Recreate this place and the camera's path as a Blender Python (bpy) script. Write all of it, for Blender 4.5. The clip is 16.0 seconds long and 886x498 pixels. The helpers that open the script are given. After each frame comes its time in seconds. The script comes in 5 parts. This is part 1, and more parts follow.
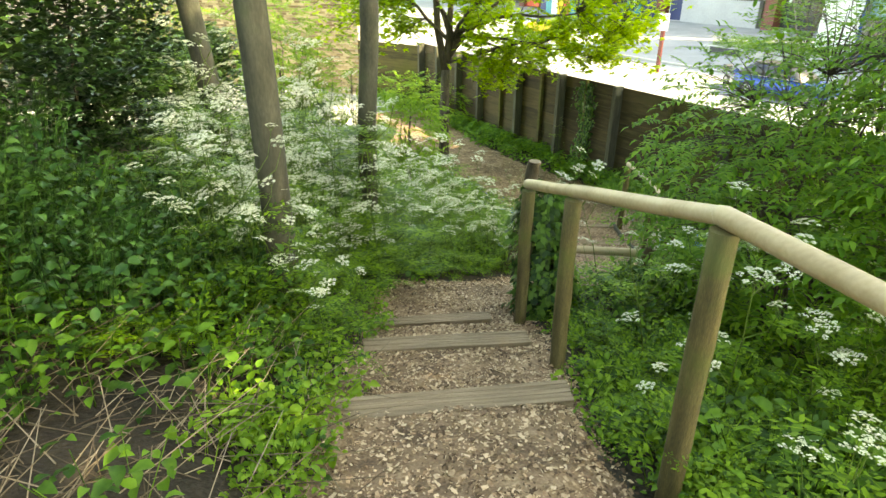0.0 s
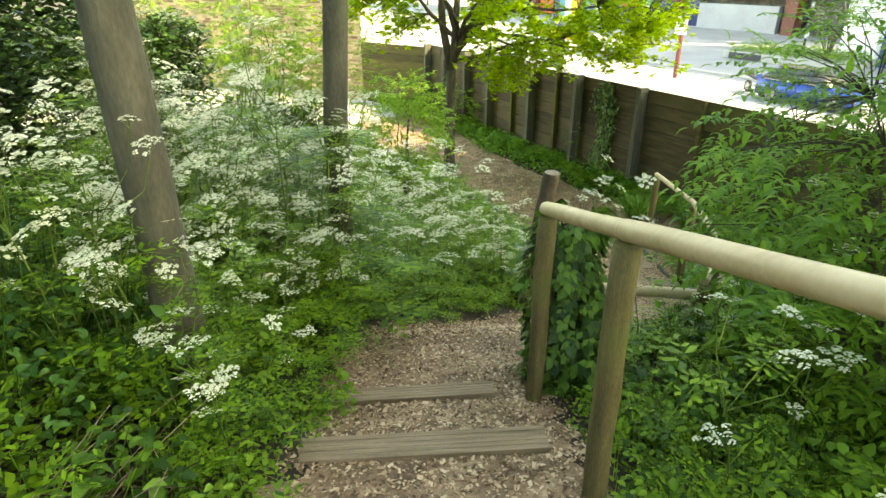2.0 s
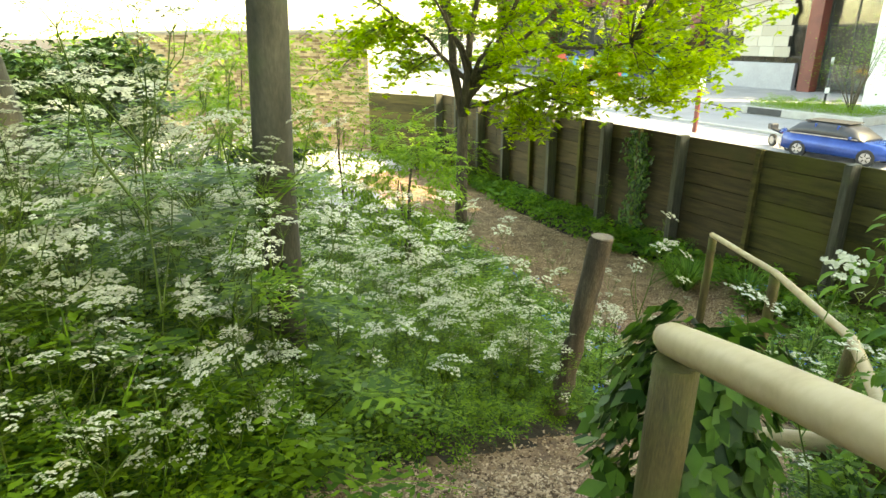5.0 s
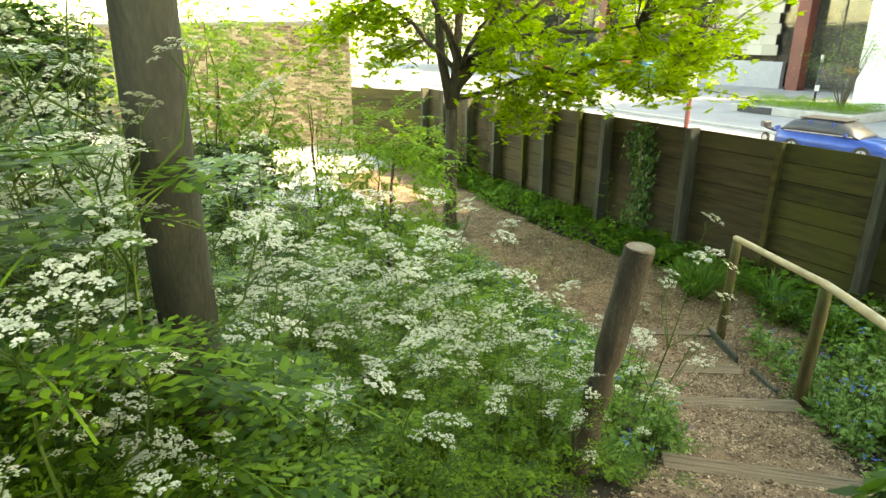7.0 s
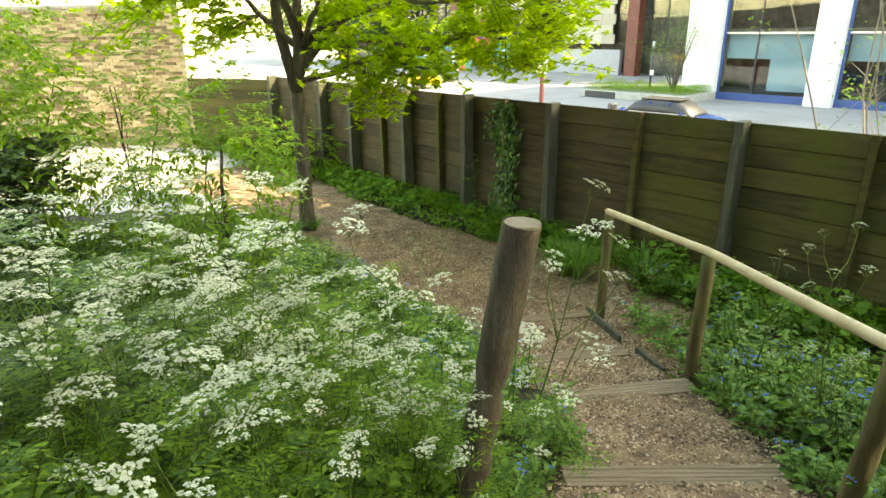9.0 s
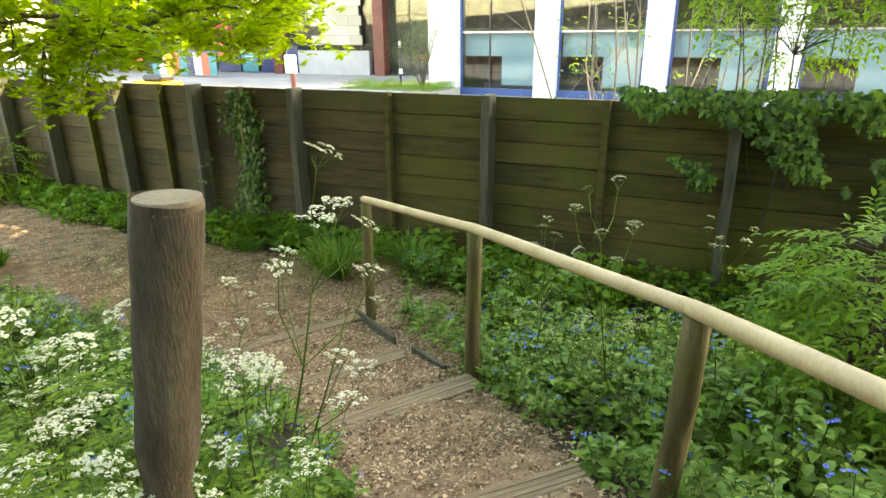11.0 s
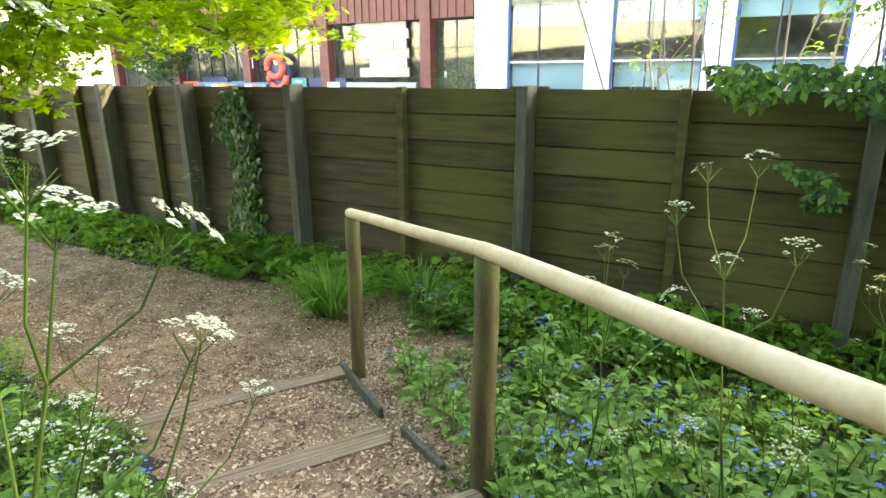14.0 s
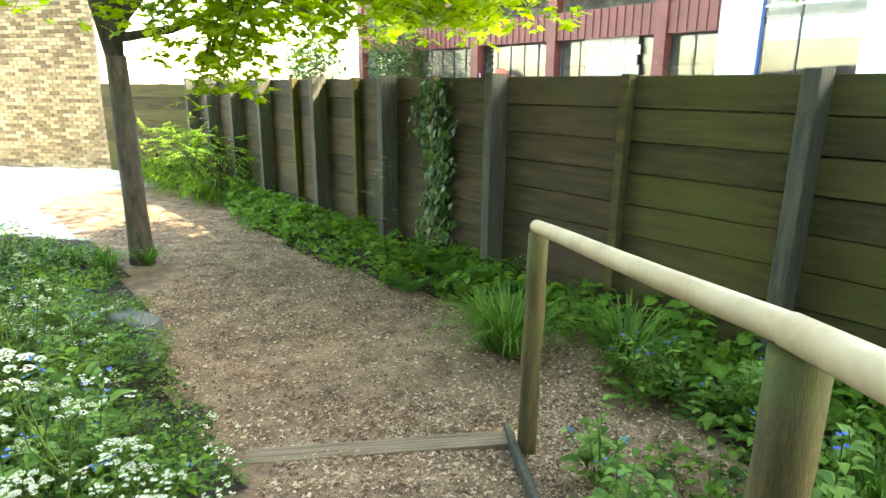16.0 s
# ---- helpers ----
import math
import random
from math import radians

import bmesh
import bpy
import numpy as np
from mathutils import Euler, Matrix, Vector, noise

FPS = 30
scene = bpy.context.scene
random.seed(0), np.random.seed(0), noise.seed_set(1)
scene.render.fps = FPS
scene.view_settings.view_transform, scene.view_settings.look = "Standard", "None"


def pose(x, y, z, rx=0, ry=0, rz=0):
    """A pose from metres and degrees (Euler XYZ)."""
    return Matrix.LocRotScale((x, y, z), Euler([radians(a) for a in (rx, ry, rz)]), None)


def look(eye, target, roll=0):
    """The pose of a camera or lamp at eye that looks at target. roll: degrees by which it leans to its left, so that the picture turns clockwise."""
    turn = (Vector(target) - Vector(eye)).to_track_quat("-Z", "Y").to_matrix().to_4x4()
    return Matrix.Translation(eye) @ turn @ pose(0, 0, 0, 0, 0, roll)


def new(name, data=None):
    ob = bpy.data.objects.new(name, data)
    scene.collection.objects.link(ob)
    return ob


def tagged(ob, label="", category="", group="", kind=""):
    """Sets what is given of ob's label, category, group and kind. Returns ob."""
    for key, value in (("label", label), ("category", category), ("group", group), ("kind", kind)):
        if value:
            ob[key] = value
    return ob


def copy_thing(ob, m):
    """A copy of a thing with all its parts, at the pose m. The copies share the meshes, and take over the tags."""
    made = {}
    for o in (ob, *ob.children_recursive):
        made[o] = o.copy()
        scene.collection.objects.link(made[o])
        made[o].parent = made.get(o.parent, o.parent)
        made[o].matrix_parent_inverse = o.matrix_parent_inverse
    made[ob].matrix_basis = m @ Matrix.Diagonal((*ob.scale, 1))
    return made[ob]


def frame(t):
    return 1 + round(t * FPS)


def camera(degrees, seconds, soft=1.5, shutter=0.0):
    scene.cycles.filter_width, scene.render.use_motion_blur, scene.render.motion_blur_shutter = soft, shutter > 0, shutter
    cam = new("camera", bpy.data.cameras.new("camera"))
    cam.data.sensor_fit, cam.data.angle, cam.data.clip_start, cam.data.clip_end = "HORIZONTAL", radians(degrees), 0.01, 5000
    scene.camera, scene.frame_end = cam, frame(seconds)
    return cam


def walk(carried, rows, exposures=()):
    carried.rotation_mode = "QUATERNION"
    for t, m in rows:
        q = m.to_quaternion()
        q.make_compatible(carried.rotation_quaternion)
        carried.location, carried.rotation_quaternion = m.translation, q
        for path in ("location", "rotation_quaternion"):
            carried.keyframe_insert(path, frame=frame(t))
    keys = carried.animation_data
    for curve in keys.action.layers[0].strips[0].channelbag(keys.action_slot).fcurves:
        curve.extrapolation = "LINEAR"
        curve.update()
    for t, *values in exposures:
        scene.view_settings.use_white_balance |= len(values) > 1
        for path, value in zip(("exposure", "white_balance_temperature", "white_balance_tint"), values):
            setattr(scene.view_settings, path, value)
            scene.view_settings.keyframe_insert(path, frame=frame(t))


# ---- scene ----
cam = camera(72.2, 16.0)
PATH = [
    (0, (1.1, 0.063, 1.618), (0.789, 1.844, 0.761), 0.2),
    (0.5, (1.106, 0.315, 1.471), (0.792, 2.09, 0.606), 0.2),
    (1, (1.1, 0.578, 1.425), (0.768, 2.352, 0.562), -0.2),
    (1.5, (1.023, 0.84, 1.382), (0.681, 2.616, 0.528), -0.0),
    (2, (1.036, 1.199, 1.301), (0.686, 2.982, 0.466), 0.0),
    (2.5, (1.037, 1.415, 1.24), (0.669, 3.208, 0.434), -0.1),
    (3, (0.947, 1.694, 1.121), (0.564, 3.497, 0.346), -0.6),
    (3.5, (0.896, 1.983, 1.08), (0.511, 3.787, 0.308), -0.1),
    (4, (0.906, 2.206, 1.032), (0.502, 4.022, 0.297), -0.5),
    (6.5, (0.623, 3.262, 0.707), (0.22, 5.116, 0.072), -0.2),
    (7, (0.626, 3.458, 0.668), (0.259, 5.307, 0.001), -0.2),
    (7.5, (0.635, 3.59, 0.63), (0.31, 5.438, -0.063), -0.2),
    (8, (0.619, 3.805, 0.517), (0.387, 5.666, -0.178), -0.3),
    (8.5, (0.656, 4.035, 0.488), (0.573, 5.905, -0.215), -0.7),
    (9, (0.676, 4.187, 0.391), (0.721, 6.066, -0.293), -0.8),
    (9.5, (0.663, 4.432, 0.307), (0.871, 6.297, -0.385), -0.8),
    (10, (0.743, 4.62, 0.258), (1.182, 6.441, -0.442), -0.6),
    (12.5, (1.428, 5.437, -0.23), (2.297, 7.115, -0.886), -1.3),
    (13, (1.535, 5.697, -0.267), (2.382, 7.394, -0.902), -1.2),
    (13.5, (1.677, 5.87, -0.335), (2.459, 7.61, -0.938), -1.0),
    (14, (1.738, 6.063, -0.416), (2.362, 7.874, -0.992), -0.7),
    (14.5, (1.724, 6.294, -0.486), (2.205, 8.15, -1.055), -0.4),
    (15, (1.833, 6.56, -0.53), (2.153, 8.453, -1.089), -0.4),
    (15.5, (1.968, 6.811, -0.572), (2.077, 8.735, -1.11), -0.0),
    (16, (2.013, 7.069, -0.674), (1.983, 9.0, -1.193), 0.3),
]
walk(cam, [(t, look(eye, target, roll)) for t, eye, target, roll in PATH], [(0.0, 3.46, 12400, -2.0), (7.0, 3.36, 12800, -2.0), (10.0, 3.42, 12800, 3.0), (12.5, 3.88, 11200, 8.0), (16.0, 3.84, 9200, 4.0)])

# ---- world, sun, exposure ----
world = bpy.data.worlds.new("world")
scene.world = world
world.use_nodes = True
wn = world.node_tree.nodes
sky = wn.new("ShaderNodeTexSky")
sky.sky_type, sky.sun_disc = "NISHITA", False
sky.sun_elevation, sky.sun_rotation = radians(42), radians(96)
wn["Background"].inputs["Strength"].default_value = 0.15
world.node_tree.links.new(sky.outputs[0], wn["Background"].inputs["Color"])
sun = new("sun", bpy.data.lights.new("sun", "SUN"))
sun.data.energy, sun.data.angle, sun.data.color = 2.0, radians(0.6), (1.0, 0.95, 0.86)
sun.matrix_world = look((9.95, -1.0, 9.0), (0, 0, 0))

# ---- materials ----


def mat(name, colours, scale=6.0, rough=0.8, bump=0.3, fine=60.0, stretch=(1, 1, 1), metal=0.0, spec=0.5, translucent=0.0, random_by="", stain=None, bump_dist=0.01, vary=0.7):
    """Noise-mixed principled surface: colours along a ramp, grain at two scales."""
    m = bpy.data.materials.new(name)
    m.use_nodes = True
    t = m.node_tree
    N, L = t.nodes, t.links
    b = N["Principled BSDF"]
    co = N.new("ShaderNodeTexCoord")
    mp = N.new("ShaderNodeMapping")
    mp.inputs["Scale"].default_value = stretch
    L.new(co.outputs["Object"], mp.inputs[0])
    n1 = N.new("ShaderNodeTexNoise")
    n1.inputs["Scale"].default_value, n1.inputs["Detail"].default_value = scale, 4
    n2 = N.new("ShaderNodeTexNoise")
    n2.inputs["Scale"].default_value, n2.inputs["Detail"].default_value = fine, 3
    L.new(mp.outputs[0], n1.inputs["Vector"])
    L.new(mp.outputs[0], n2.inputs["Vector"])
    mix = N.new("ShaderNodeMath")
    mix.operation = "MULTIPLY_ADD"
    L.new(n2.outputs["Fac"], mix.inputs[0])
    mix.inputs[1].default_value = 0.55
    s2 = N.new("ShaderNodeMath")
    s2.operation = "MULTIPLY_ADD"
    L.new(n1.outputs["Fac"], s2.inputs[0])
    s2.inputs[1].default_value, s2.inputs[2].default_value = 1.0, -0.28
    L.new(s2.outputs[0], mix.inputs[2])
    fac = mix.outputs[0]
    if random_by:
        if random_by == "island":
            r = N.new("ShaderNodeNewGeometry").outputs["Random Per Island"]
        else:
            r = N.new("ShaderNodeObjectInfo").outputs["Random"]
        a = N.new("ShaderNodeMath")
        a.operation = "MULTIPLY_ADD"
        L.new(r, a.inputs[0])
        a.inputs[1].default_value = vary
        c = N.new("ShaderNodeMath")
        c.operation = "MULTIPLY_ADD"
        L.new(fac, c.inputs[0])
        c.inputs[1].default_value, c.inputs[2].default_value = 1.3 - vary, -0.15 + (0.7 - vary) * 0.35
        L.new(c.outputs[0], a.inputs[2])
        fac = a.outputs[0]
    ramp = N.new("ShaderNodeValToRGB")
    e = ramp.color_ramp.elements
    lo, hi = 0.25, 0.8
    for i, col in enumerate(colours):
        p = lo + (hi - lo) * i / max(1, len(colours) - 1)
        if i < 2:
            e[i].position, e[i].color = p, (*col, 1)
        else:
            e.new(p).color = (*col, 1)
    L.new(fac, ramp.inputs[0])
    col = ramp.outputs[0]
    if stain:
        n3 = N.new("ShaderNodeTexNoise")
        n3.inputs["Scale"].default_value, n3.inputs["Detail"].default_value = stain[1], 5
        L.new(co.outputs["Object"], n3.inputs["Vector"])
        r3 = N.new("ShaderNodeValToRGB")
        r3.color_ramp.elements[0].position, r3.color_ramp.elements[1].position = stain[2], stain[2] + 0.18
        L.new(n3.outputs["Fac"], r3.inputs[0])
        mx = N.new("ShaderNodeMixRGB")
        L.new(r3.outputs[0], mx.inputs[0])
        L.new(col, mx.inputs[1])
        mx.inputs[2].default_value = (*stain[0], 1)
        col = mx.outputs[0]
    L.new(col, b.inputs["Base Color"])
    b.inputs["Roughness"].default_value, b.inputs["Metallic"].default_value = rough, metal
    b.inputs["Specular IOR Level"].default_value = spec
    if bump:
        bp = N.new("ShaderNodeBump")
        bp.inputs["Strength"].default_value, bp.inputs["Distance"].default_value = bump, bump_dist
        L.new(mix.outputs[0], bp.inputs["Height"])
        L.new(bp.outputs[0], b.inputs["Normal"])
    if translucent:
        tr = N.new("ShaderNodeBsdfTranslucent")
        hs = N.new("ShaderNodeHueSaturation")
        hs.inputs["Hue"].default_value, hs.inputs["Saturation"].default_value, hs.inputs["Value"].default_value = 0.485, 1.1, 1.5
        L.new(col, hs.inputs["Color"])
        L.new(hs.outputs[0], tr.inputs["Color"])
        ms = N.new("ShaderNodeMixShader")
        ms.inputs[0].default_value = translucent
        L.new(b.outputs[0], ms.inputs[1])
        L.new(tr.outputs[0], ms.inputs[2])
        L.new(ms.outputs[0], N["Material Output"].inputs[0])
    return m


def leaf(name, a, b, rough=0.5, trans=0.4, by="island"):
    mid = tuple((p + q) / 2 for p, q in zip(a, b))
    return mat(name, [a, mid, b], 3, rough, 0, 40, translucent=trans, random_by=by, spec=0.22)


M_SOIL = mat("soil", [(0.016, 0.011, 0.007), (0.036, 0.025, 0.016), (0.07, 0.05, 0.033)], 3, 0.95, 0.8, 45, bump_dist=0.03)
M_BARK_MULCH = mat("bark_mulch", [(0.10, 0.058, 0.035), (0.26, 0.162, 0.1), (0.45, 0.308, 0.2)], 6, 0.92, 0.9, 75, bump_dist=0.02)
M_CHIP = mat("wood_chip", [(0.09, 0.05, 0.028), (0.29, 0.178, 0.107), (0.49, 0.33, 0.21), (0.66, 0.49, 0.34)], 4, 0.85, 0.2, 90, random_by="island")
M_SLEEPER = mat("weathered_timber", [(0.16, 0.11, 0.07), (0.27, 0.195, 0.13), (0.38, 0.285, 0.195)], 3, 0.85, 0.7, 40, (1, 14, 14), bump_dist=0.006)
M_RAIL = mat("pale_debarked_pole", [(0.45, 0.325, 0.185), (0.56, 0.42, 0.255), (0.63, 0.495, 0.325)], 2, 0.5, 0.08, 22, (1, 3, 3), bump_dist=0.002, stain=((0.36, 0.25, 0.12), 5, 0.66))
M_POST = mat("weathered_round_post", [(0.05, 0.038, 0.014), (0.12, 0.092, 0.034), (0.22, 0.165, 0.07)], 3, 0.8, 0.6, 50, (7, 7, 1), bump_dist=0.006, stain=((0.085, 0.105, 0.02), 3.5, 0.5))
# stump wood; its dark tone also paints the shade in the fence gaps
M_STUMP_AND_GAP_SHADE = mat("old_dark_post_and_gap_shade", [(0.035, 0.026, 0.018), (0.10, 0.075, 0.05), (0.2, 0.16, 0.11)], 3, 0.9, 0.9, 35, (6, 6, 1), bump_dist=0.012)
M_ENDGRAIN = mat("cut_end_grain", [(0.16, 0.12, 0.08), (0.3, 0.24, 0.17)], 8, 0.85, 0.5, 70)
M_BOARD = mat("fence_board", [(0.024, 0.02, 0.006), (0.052, 0.043, 0.011), (0.095, 0.079, 0.02)], 2.0, 0.85, 0.5, 40, (1, 6, 10), random_by="object", stain=((0.08, 0.08, 0.01), 1.0, 0.46), bump_dist=0.004, vary=0.3)
M_BOARD_BROWN = mat("brown_fence_board", [(0.026, 0.018, 0.009), (0.054, 0.037, 0.016), (0.1, 0.07, 0.032)], 2.0, 0.85, 0.5, 40, (1, 6, 10), random_by="object", stain=((0.06, 0.055, 0.018), 1.4, 0.56), bump_dist=0.004, vary=0.4)
M_FPOST = mat("fence_post_timber", [(0.036, 0.036, 0.026), (0.066, 0.065, 0.048), (0.115, 0.112, 0.085)], 3, 0.75, 0.4, 45, (10, 10, 1), bump_dist=0.004, stain=((0.08, 0.09, 0.05), 3, 0.56))
M_TRUNK = mat("smooth_green_bark", [(0.042, 0.04, 0.028), (0.078, 0.072, 0.05), (0.125, 0.112, 0.078)], 4, 0.85, 0.5, 30, (3, 3, 1), bump_dist=0.01, stain=((0.085, 0.1, 0.05), 3, 0.6))
M_BARK = mat("grey_brown_bark", [(0.035, 0.028, 0.02), (0.085, 0.068, 0.05), (0.15, 0.12, 0.09)], 5, 0.9, 0.8, 40, (4, 4, 1), bump_dist=0.012)
M_TWIG = mat("dry_twig", [(0.08, 0.055, 0.035), (0.2, 0.15, 0.1), (0.32, 0.25, 0.18)], 5, 0.9, 0.3, 60, random_by="island")
M_STEM = leaf("green_stem", (0.06, 0.11, 0.018), (0.14, 0.21, 0.04), 0.5, 0.1)
M_PARSLEY = leaf("cow_parsley_leaf", (0.03, 0.088, 0.007), (0.175, 0.31, 0.023), 0.5, 0.24)
M_FLOWER = mat("white_petal", [(0.55, 0.56, 0.4), (0.78, 0.78, 0.63)], 8, 0.6, 0, 50, translucent=0.2, random_by="island")
M_SPENT = mat("greenish_spent_petal", [(0.2, 0.25, 0.09), (0.42, 0.45, 0.24), (0.55, 0.57, 0.4)], 8, 0.6, 0, 50, translucent=0.2, random_by="island")
M_UNDER = leaf("undergrowth_leaf", (0.02, 0.065, 0.008), (0.125, 0.255, 0.026), 0.48, 0.2)
M_LIME = leaf("young_lime_leaf", (0.10, 0.21, 0.02), (0.22, 0.37, 0.05), 0.5, 0.42)
M_HEDGE = leaf("dark_hedge_leaf", (0.015, 0.042, 0.014), (0.055, 0.115, 0.03), 0.3, 0.2)
M_GLOSSY = leaf("glossy_bramble_leaf", (0.02, 0.07, 0.015), (0.08, 0.18, 0.036), 0.33, 0.22)
M_IVY = leaf("ivy_leaf", (0.015, 0.05, 0.012), (0.10, 0.21, 0.035), 0.38, 0.25)
M_SHRUB = leaf("ash_shrub_leaf", (0.07, 0.18, 0.025), (0.18, 0.34, 0.05), 0.5, 0.45)
M_MAPLE = leaf("yellow_green_maple_leaf", (0.15, 0.27, 0.018), (0.34, 0.48, 0.055), 0.5, 0.55)
M_CANOPY = leaf("canopy_leaf", (0.035, 0.09, 0.02), (0.09, 0.18, 0.04), 0.5, 0.3)
M_ALKANET = leaf("alkanet_leaf", (0.07, 0.17, 0.03), (0.26, 0.44, 0.11), 0.5, 0.38)
M_BLUE = mat("blue_petal", [(0.05, 0.12, 0.6), (0.12, 0.25, 0.8)], 8, 0.6, 0, 50, translucent=0.25, random_by="island")
M_GRASS = leaf("grass_blade", (0.06, 0.16, 0.025), (0.17, 0.33, 0.07), 0.45, 0.4)
M_FERN = leaf("fern_frond", (0.05, 0.15, 0.025), (0.13, 0.29, 0.05), 0.5, 0.4)
M_ASPHALT = mat("street_paving", [(0.2, 0.2, 0.205), (0.26, 0.26, 0.265), (0.32, 0.32, 0.32)], 0.3, 0.85, 0.2, 12)
M_PATIO = mat("sunlit_concrete", [(0.36, 0.34, 0.3), (0.46, 0.44, 0.4), (0.55, 0.53, 0.48)], 0.9, 0.9, 0.3, 25)
M_KERB = mat("kerb_stone", [(0.3, 0.29, 0.27), (0.42, 0.41, 0.38)], 2, 0.85, 0.2, 30)
M_WHITE = mat("white_stone_cladding", [(0.68, 0.68, 0.67), (0.76, 0.76, 0.75)], 0.6, 0.6, 0.1, 8)
M_PALE = mat("pale_stone_panel", [(0.36, 0.33, 0.27), (0.46, 0.43, 0.37)], 0.5, 0.7, 0.1, 9, random_by="object")
M_RED = mat("oxide_red_steel", [(0.10, 0.022, 0.018), (0.17, 0.04, 0.03)], 0.8, 0.5, 0.1, 10)
M_DARK = mat("dark_grey_frame", [(0.02, 0.022, 0.026), (0.04, 0.042, 0.05)], 1, 0.4, 0, 10)
M_NAVY = mat("navy_blue_panel", [(0.01, 0.02, 0.08), (0.02, 0.035, 0.13)], 1, 0.4, 0, 10)
M_BLUEFRAME = mat("blue_window_frame", [(0.02, 0.06, 0.2), (0.035, 0.09, 0.28)], 1, 0.35, 0, 10)
M_SPANDREL = mat("pale_blue_blind", [(0.2, 0.36, 0.44), (0.3, 0.47, 0.54)], 0.4, 0.6, 0, 8)
# dark mottled ramp: the dimness of the rooms is put into the colour
M_INSIDE = mat("interior_painted_dim", [(0.035, 0.035, 0.033), (0.10, 0.095, 0.085), (0.22, 0.2, 0.17)], 0.35, 0.9, 0, 2)
M_GREYWALL = mat("smooth_grey_render", [(0.3, 0.3, 0.32), (0.4, 0.4, 0.42)], 0.4, 0.7, 0.1, 6)
M_CORAL = mat("coral_paint", [(0.6, 0.08, 0.045), (0.75, 0.13, 0.08)], 1, 0.5, 0, 9)
M_TEAL = mat("teal_paint", [(0.015, 0.17, 0.2), (0.03, 0.26, 0.3)], 1, 0.5, 0, 9)
M_YELLOW = mat("yellow_paint", [(0.75, 0.42, 0.02), (0.85, 0.52, 0.05)], 1, 0.5, 0, 9)
M_CAR = mat("dark_blue_car_paint", [(0.008, 0.035, 0.16), (0.014, 0.06, 0.26)], 1, 0.22, 0, 9, metal=0.35)
M_TYRE = mat("black_rubber", [(0.012, 0.012, 0.012), (0.025, 0.025, 0.025)], 6, 0.85, 0.2, 40)
M_RIM = mat("alloy_rim", [(0.25, 0.25, 0.26), (0.4, 0.4, 0.41)], 6, 0.35, 0, 30, metal=0.9)
M_CHROME = mat("bare_metal", [(0.4, 0.4, 0.42), (0.55, 0.55, 0.57)], 6, 0.3, 0, 30, metal=0.9)
M_LAMPRED = mat("red_lens", [(0.4, 0.01, 0.01), (0.5, 0.02, 0.02)], 6, 0.2, 0, 30)
M_BRICK = mat("yellow_stock_brick", [(0.20, 0.14, 0.08), (0.38, 0.29, 0.165), (0.5, 0.4, 0.25)], 2, 0.9, 0.5, 25, random_by="object", bump_dist=0.006)
M_BRICKS = mat("yellow_stock_brickwork", [(0.17, 0.115, 0.065), (0.38, 0.29, 0.165), (0.5, 0.4, 0.25)], 2, 0.9, 0.5, 25, random_by="island", bump_dist=0.006)
M_MORTAR = mat("lime_mortar", [(0.3, 0.26, 0.2), (0.42, 0.38, 0.3)], 3, 0.95, 0.4, 30)
M_STONE = mat("grey_block_stone", [(0.13, 0.13, 0.13), (0.22, 0.22, 0.21)], 5, 0.9, 0.6, 40)


def glass(name, tint):
    m = bpy.data.materials.new(name)
    m.use_nodes = True
    b = m.node_tree.nodes["Principled BSDF"]
    b.inputs["Base Color"].default_value = (*tint, 1)
    b.inputs["Transmission Weight"].default_value = 1.0
    b.inputs["Roughness"].default_value, b.inputs["IOR"].default_value = 0.02, 1.5
    return m


M_GLASS = glass("window_glass", (0.85, 0.92, 0.93))

# ---- mesh helpers ----


def mesh_of(name, bm, material, smooth=False):
    me = bpy.data.meshes.new(name)
    bm.to_mesh(me)
    bm.free()
    for m in material if isinstance(material, (list, tuple)) else (material,):
        me.materials.append(m)
    if smooth:
        me.shade_smooth()
    return me


def thing(name, label, category, group="", at=None):
    ob = new(name)
    ob.empty_display_size = 0.1
    if at is not None:
        ob.matrix_world = at
    return tagged(ob, label, category, group)


def part(name, bm, material, parent, label="", smooth=False):
    ob = new(name, bm if isinstance(bm, bpy.types.Mesh) else mesh_of(name, bm, material, smooth))
    ob.parent = parent
    if name in ("stem_cluster", "flower_cluster", "blade_cluster", "twig_cluster", "frond_cluster", "leaf_mass", "branch_mass"):
        ob["kind"] = "stuff"
    if label:
        ob["label"] = label
    return ob


def structure(name, bm, material, label, category, smooth=False):
    ob = new(name, mesh_of(name, bm, material, smooth))
    return tagged(ob, label, category, kind="structure")


def box(bm, size, m=Matrix(), bevel=0.0):
    r = bmesh.ops.create_cube(bm, size=1.0, matrix=m @ Matrix.Diagonal((*size, 1)))
    if bevel:
        es = list({e for v in r["verts"] for e in v.link_edges})
        bmesh.ops.bevel(bm, geom=es, offset=bevel, segments=1, affect="EDGES")
    return bm


def cuboid(size, m=Matrix(), bevel=0.0):
    return box(bmesh.new(), size, m, bevel)


